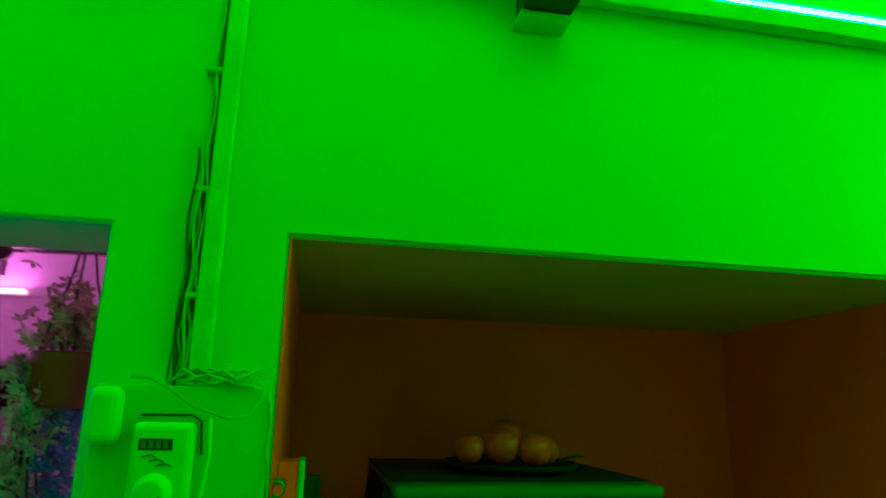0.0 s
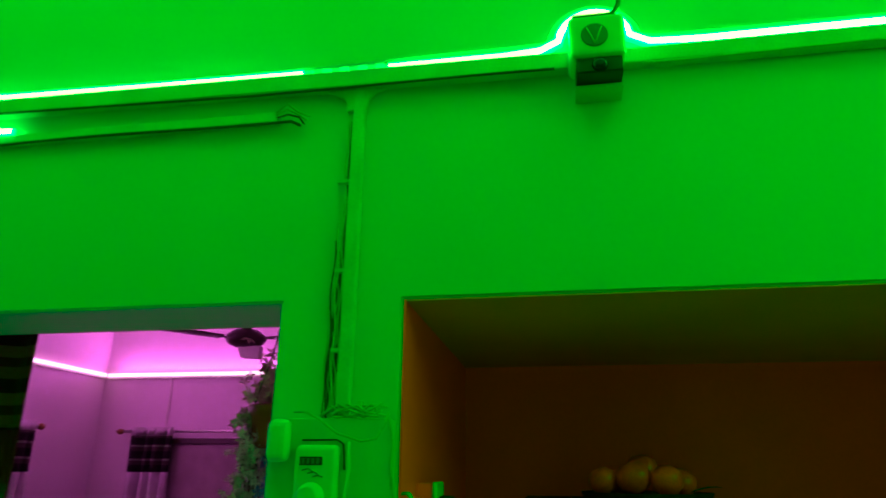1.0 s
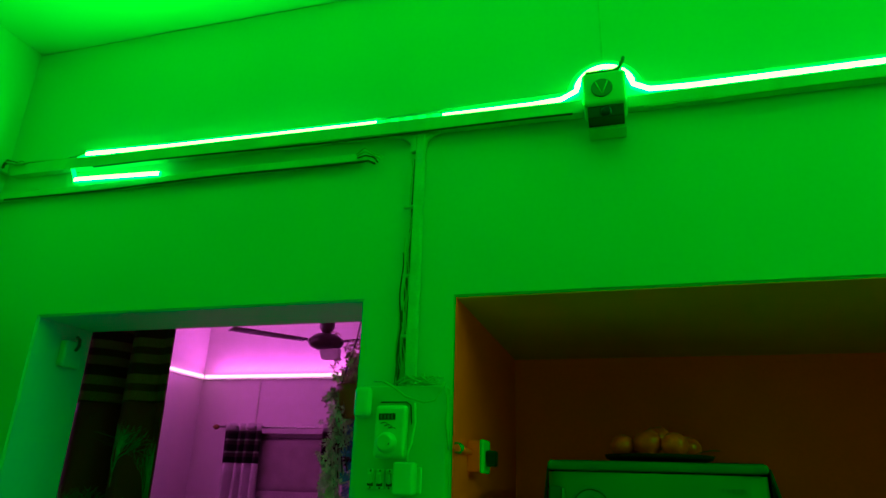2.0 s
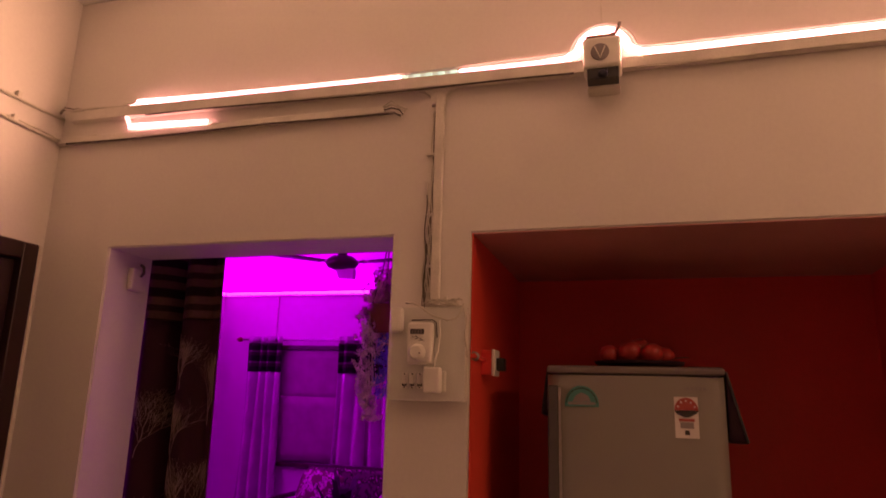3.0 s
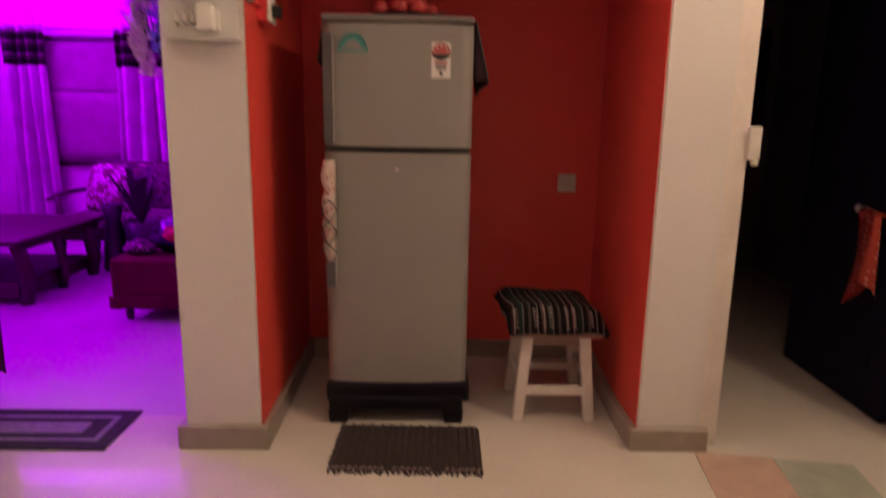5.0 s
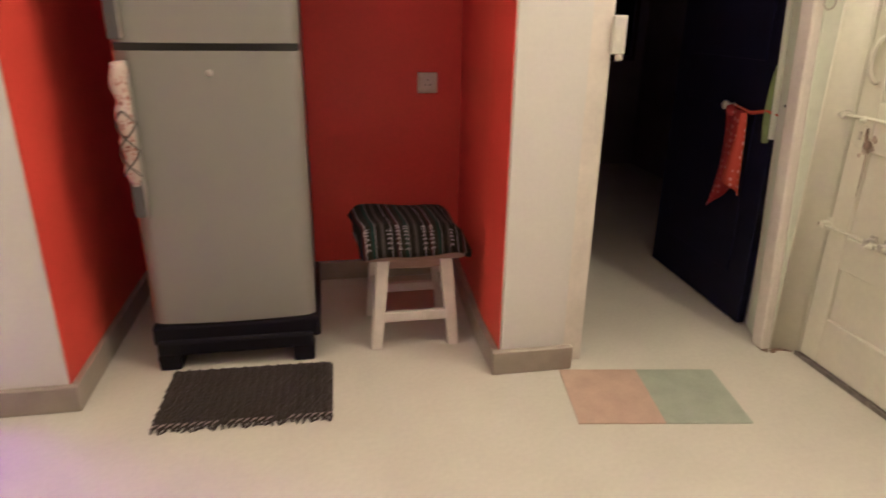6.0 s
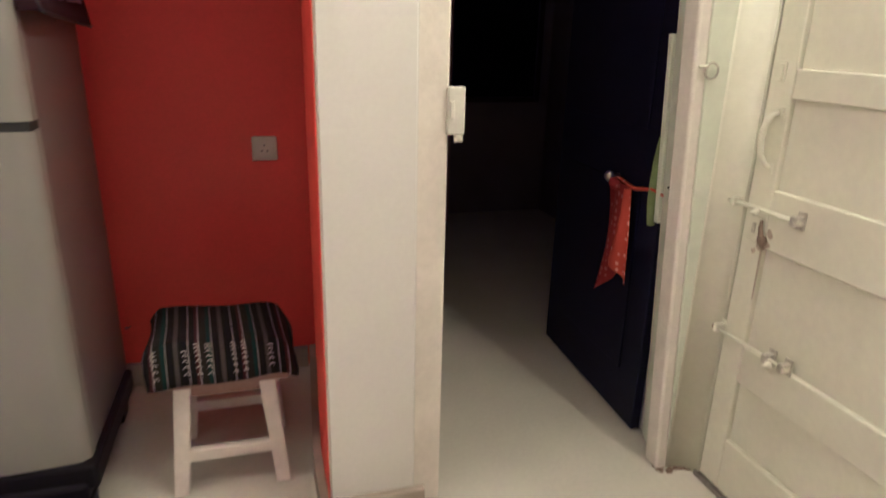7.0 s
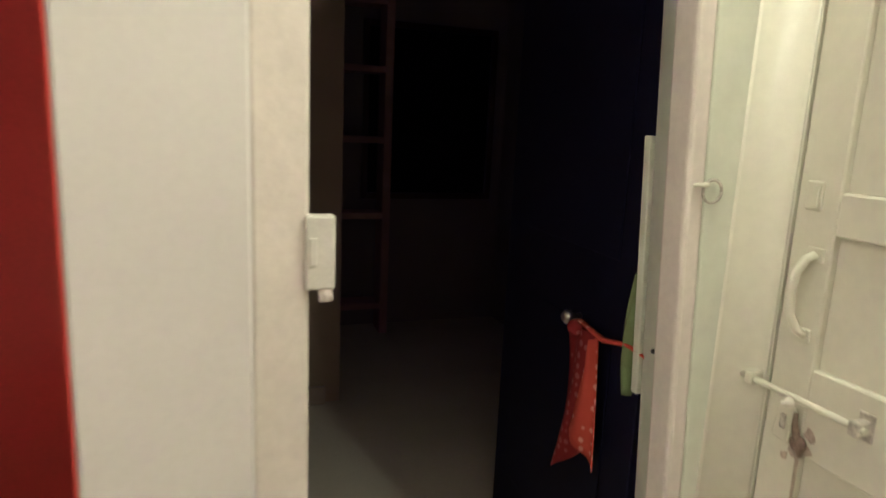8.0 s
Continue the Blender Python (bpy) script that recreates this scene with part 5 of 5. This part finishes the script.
# sofa with wooden arms
so = thing("sofa", (-1.45, 4.55, 0), "dark wooden sofa with floral padded seat and back", "sofa")
part("seat_frame", box(-0.92, 0.92, -0.40, 0.28, 0.20, 0.30, 0.012), dark_wood, so)
part("seat_pad", box(-0.88, 0.88, -0.42, 0.12, 0.30, 0.41, 0.035, 4), floral, so)
part("back_pad", turned(box(-0.88, 0.88, -0.06, 0.06, 0.36, 0.80, 0.04, 4), pose(0, 0.17, 0, -8)), floral, so)
part("back_frame", turned(box(-0.93, 0.93, 0.062, 0.10, 0.22, 0.83, 0.012), pose(0, 0.17, 0, -8)), dark_wood, so)
for sx in (-1, 1):
    part("arm", tube([(sx * 0.93, 0.20, 0.57), (sx * 0.94, -0.1, 0.575), (sx * 0.95, -0.34, 0.56), (sx * 0.95, -0.44, 0.54)], [0.026, 0.03, 0.034, 0.02], 10, flat=0.6), dark_wood, so)
    for yy in (-0.36, 0.22):
        part("leg", tube([(sx * 0.91, yy, 0.56), (sx * 0.90, yy + 0.01, 0.3), (sx * 0.92, yy - 0.01, 0.0)], [0.026, 0.032, 0.024], 10), dark_wood, so)


def pillow(at, rx, ry, rz, w):
    p = thing("throw_cushion", at, "pale floral square cushion leaning on the sofa", "cushion", group="sofa cushions")

    def side(sign):
        return lambda u, v: Vector(((u - 0.5) * w * (1 - 0.10 * (4 * (v - 0.5) ** 2)), sign * 0.075 * (1 - (2 * u - 1) ** 4) * (1 - (2 * v - 1) ** 4), (v - 0.5) * w * (1 - 0.10 * (4 * (u - 0.5) ** 2))))

    bm = sheet(side(-1), 14, 14, 0.004)
    sheet(side(1), 14, 14, 0.004, bm)
    part("cover", turned(bm, pose(0, 0, 0, rx, ry, rz)), pillow_cloth, p)


pillow((-2.05, 4.47, 0.60), -18, 6, 0, 0.42)
pillow((-1.22, 4.44, 0.63), -18, 38, 0, 0.40)

vz = thing("floor_vase", (-1.83, 4.0, 0), "tall dark vase with a flared lip", "vase")
part("vase", lathe([(0.08, 0), (0.10, 0.02), (0.085, 0.2), (0.055, 0.40), (0.09, 0.53), (0.08, 0.535), (0.05, 0.42)], 24), dark_plastic, vz)
vs = thing("palm_plant", (-1.60, 3.98, 0), "dark artificial palm in a black pot", "plant")
part("pot", lathe([(0.08, 0), (0.10, 0.02), (0.13, 0.40), (0.12, 0.405), (0.11, 0.36)], 20), dark_plastic, vs)
rp = random.Random(7)
for k in range(34):
    a, reach, rise = rp.uniform(0, 6.28), rp.uniform(0.12, 0.32), rp.uniform(0.2, 0.48)
    fr_bm = bmesh.new()
    pts = [Vector((reach * t * math.cos(a), reach * t * math.sin(a), 0.38 + rise * math.sin(1.7 * t))) for t in (0, 0.35, 0.7, 1.0)]
    wv = Vector((-math.sin(a), math.cos(a), 0))
    rows = [[fr_bm.verts.new(p + wv * q * w) for q in (-1, 1)] for p, w in zip(pts, (0.006, 0.028, 0.022, 0.002))]
    for r0, r1 in zip(rows, rows[1:]):
        fr_bm.faces.new((r0[0], r0[1], r1[1], r1[0]))
    part("frond", fr_bm, leaf_dark, vs)

tb = thing("coffee_table", (-2.33, 3.52, 0), "dark wooden low table with curved legs and a lower shelf", "coffee table")
part("tabletop", box(-0.44, 0.44, -0.62, 0.48, 0.405, 0.445, 0.012), dark_wood, tb)
part("shelf", box(-0.37, 0.37, -0.56, 0.36, 0.05, 0.15, 0.01), dark_wood, tb)
for sx in (-1, 1):
    for yy in (-0.52, -0.1, 0.31):
        part("leg", tube([(sx * 0.36, yy, 0.405), (sx * 0.385, yy, 0.30), (sx * 0.41, yy, 0.16), (sx * 0.39, yy, 0.0)], [0.046, 0.044, 0.05, 0.042] if abs(yy) > 0.2 else [0.032, 0.03, 0.03, 0.03], 10), dark_wood, tb)
    part("apron", box(sx * 0.37 - 0.012, sx * 0.37 + 0.012, -0.5, 0.48, 0.355, 0.404, 0.004), dark_wood, tb)

dv = thing("divan", (-0.68, 3.0, 0), "low divan under a maroon cover", "divan")
part("cover", box(-0.53, 0.52, -0.36, 0.9, 0.115, 0.395, 0.03, 4), maroon_cover, dv)
part("hem", sheet(lambda u, v: Vector((-0.535 + 1.05 * u, -0.368 - 0.006 * math.sin(40 * u), 0.17 - 0.08 * v)), 40, 3, 0.003), maroon_cover, dv)
for xx in (-0.46, 0.44):
    for yy in (-0.28, 0.8):
        part("leg", lathe([(0.018, 0), (0.026, 0.04), (0.02, 0.07), (0.03, 0.116)], 12, (xx, yy, 0)), dark_wood, dv)
bg = thing("wrapped_parcel", (-0.80, 2.90, 0.396), "dark glossy wrapped bundle with red panel on the divan", "parcel")


def lump(sx, sy, sz, seed):
    b = bmesh.new()
    bmesh.ops.create_icosphere(b, subdivisions=4, radius=1)
    for v in b.verts:
        n = noise.noise(v.co * 2.2 + Vector((seed, 0, 0))) * 0.22 + noise.noise(v.co * 6 + Vector((0, seed, 0))) * 0.07
        v.co = Vector((v.co.x * sx, v.co.y * sy, max(v.co.z, -0.85) * sz + sz * 0.85)) * (1 + n)
        v.co.z = max(v.co.z, 0.0)
    for f in b.faces:
        f.smooth = True
    return b


part("wrapping", lump(0.26, 0.17, 0.12, 2.0), foil, bg)
part("red_panel", turned(lump(0.10, 0.05, 0.05, 5.0), pose(-0.02, -0.13, 0.09, 20, 0, 10)), foil_red, bg, "red glossy panel")
nk = thing("crumpled_cloth", (-1.08, 2.80, 0.396), "crumpled pale printed cloth on the divan", "cloth")
part("cover", lump(0.10, 0.08, 0.045, 9.0), floral, nk)

# ---------------------------------------------------------------- the unlit room
rk = thing("storage_rack", (2.555, 4.2, 0), "brown open wooden rack against the far wall", "rack")
for xx in (-0.15, 0.16):
    part("post", box(xx - 0.026, xx + 0.026, -0.02, 0.16, 0.0, 2.3, 0.004), rack_wood, rk)
for zz in (0.19, 0.79, 1.27, 1.70, 2.1):
    part("shelf", box(-0.1235, 0.1335, -0.018, 0.16, zz - 0.02, zz + 0.02, 0.003), rack_wood, rk)
dw = thing("window_2", (3.05, 4.4, 0), "dark night window above a brown dado", "window")
part("pane", box(-0.42, 0.42, -0.012, -0.0005, 0.92, 1.98), night_glass, dw)
part("window_frame", join(join(box(-0.46, -0.421, -0.04, -0.0005, 0.88, 2.02, 0.004), box(0.421, 0.46, -0.04, -0.0005, 0.88, 2.02, 0.004)), join(box(-0.42, 0.42, -0.04, -0.0005, 1.981, 2.02, 0.004), box(-0.42, 0.42, -0.04, -0.0005, 0.88, 0.919, 0.004))), dark_wood, dw)
tagged(dw, kind="structure")
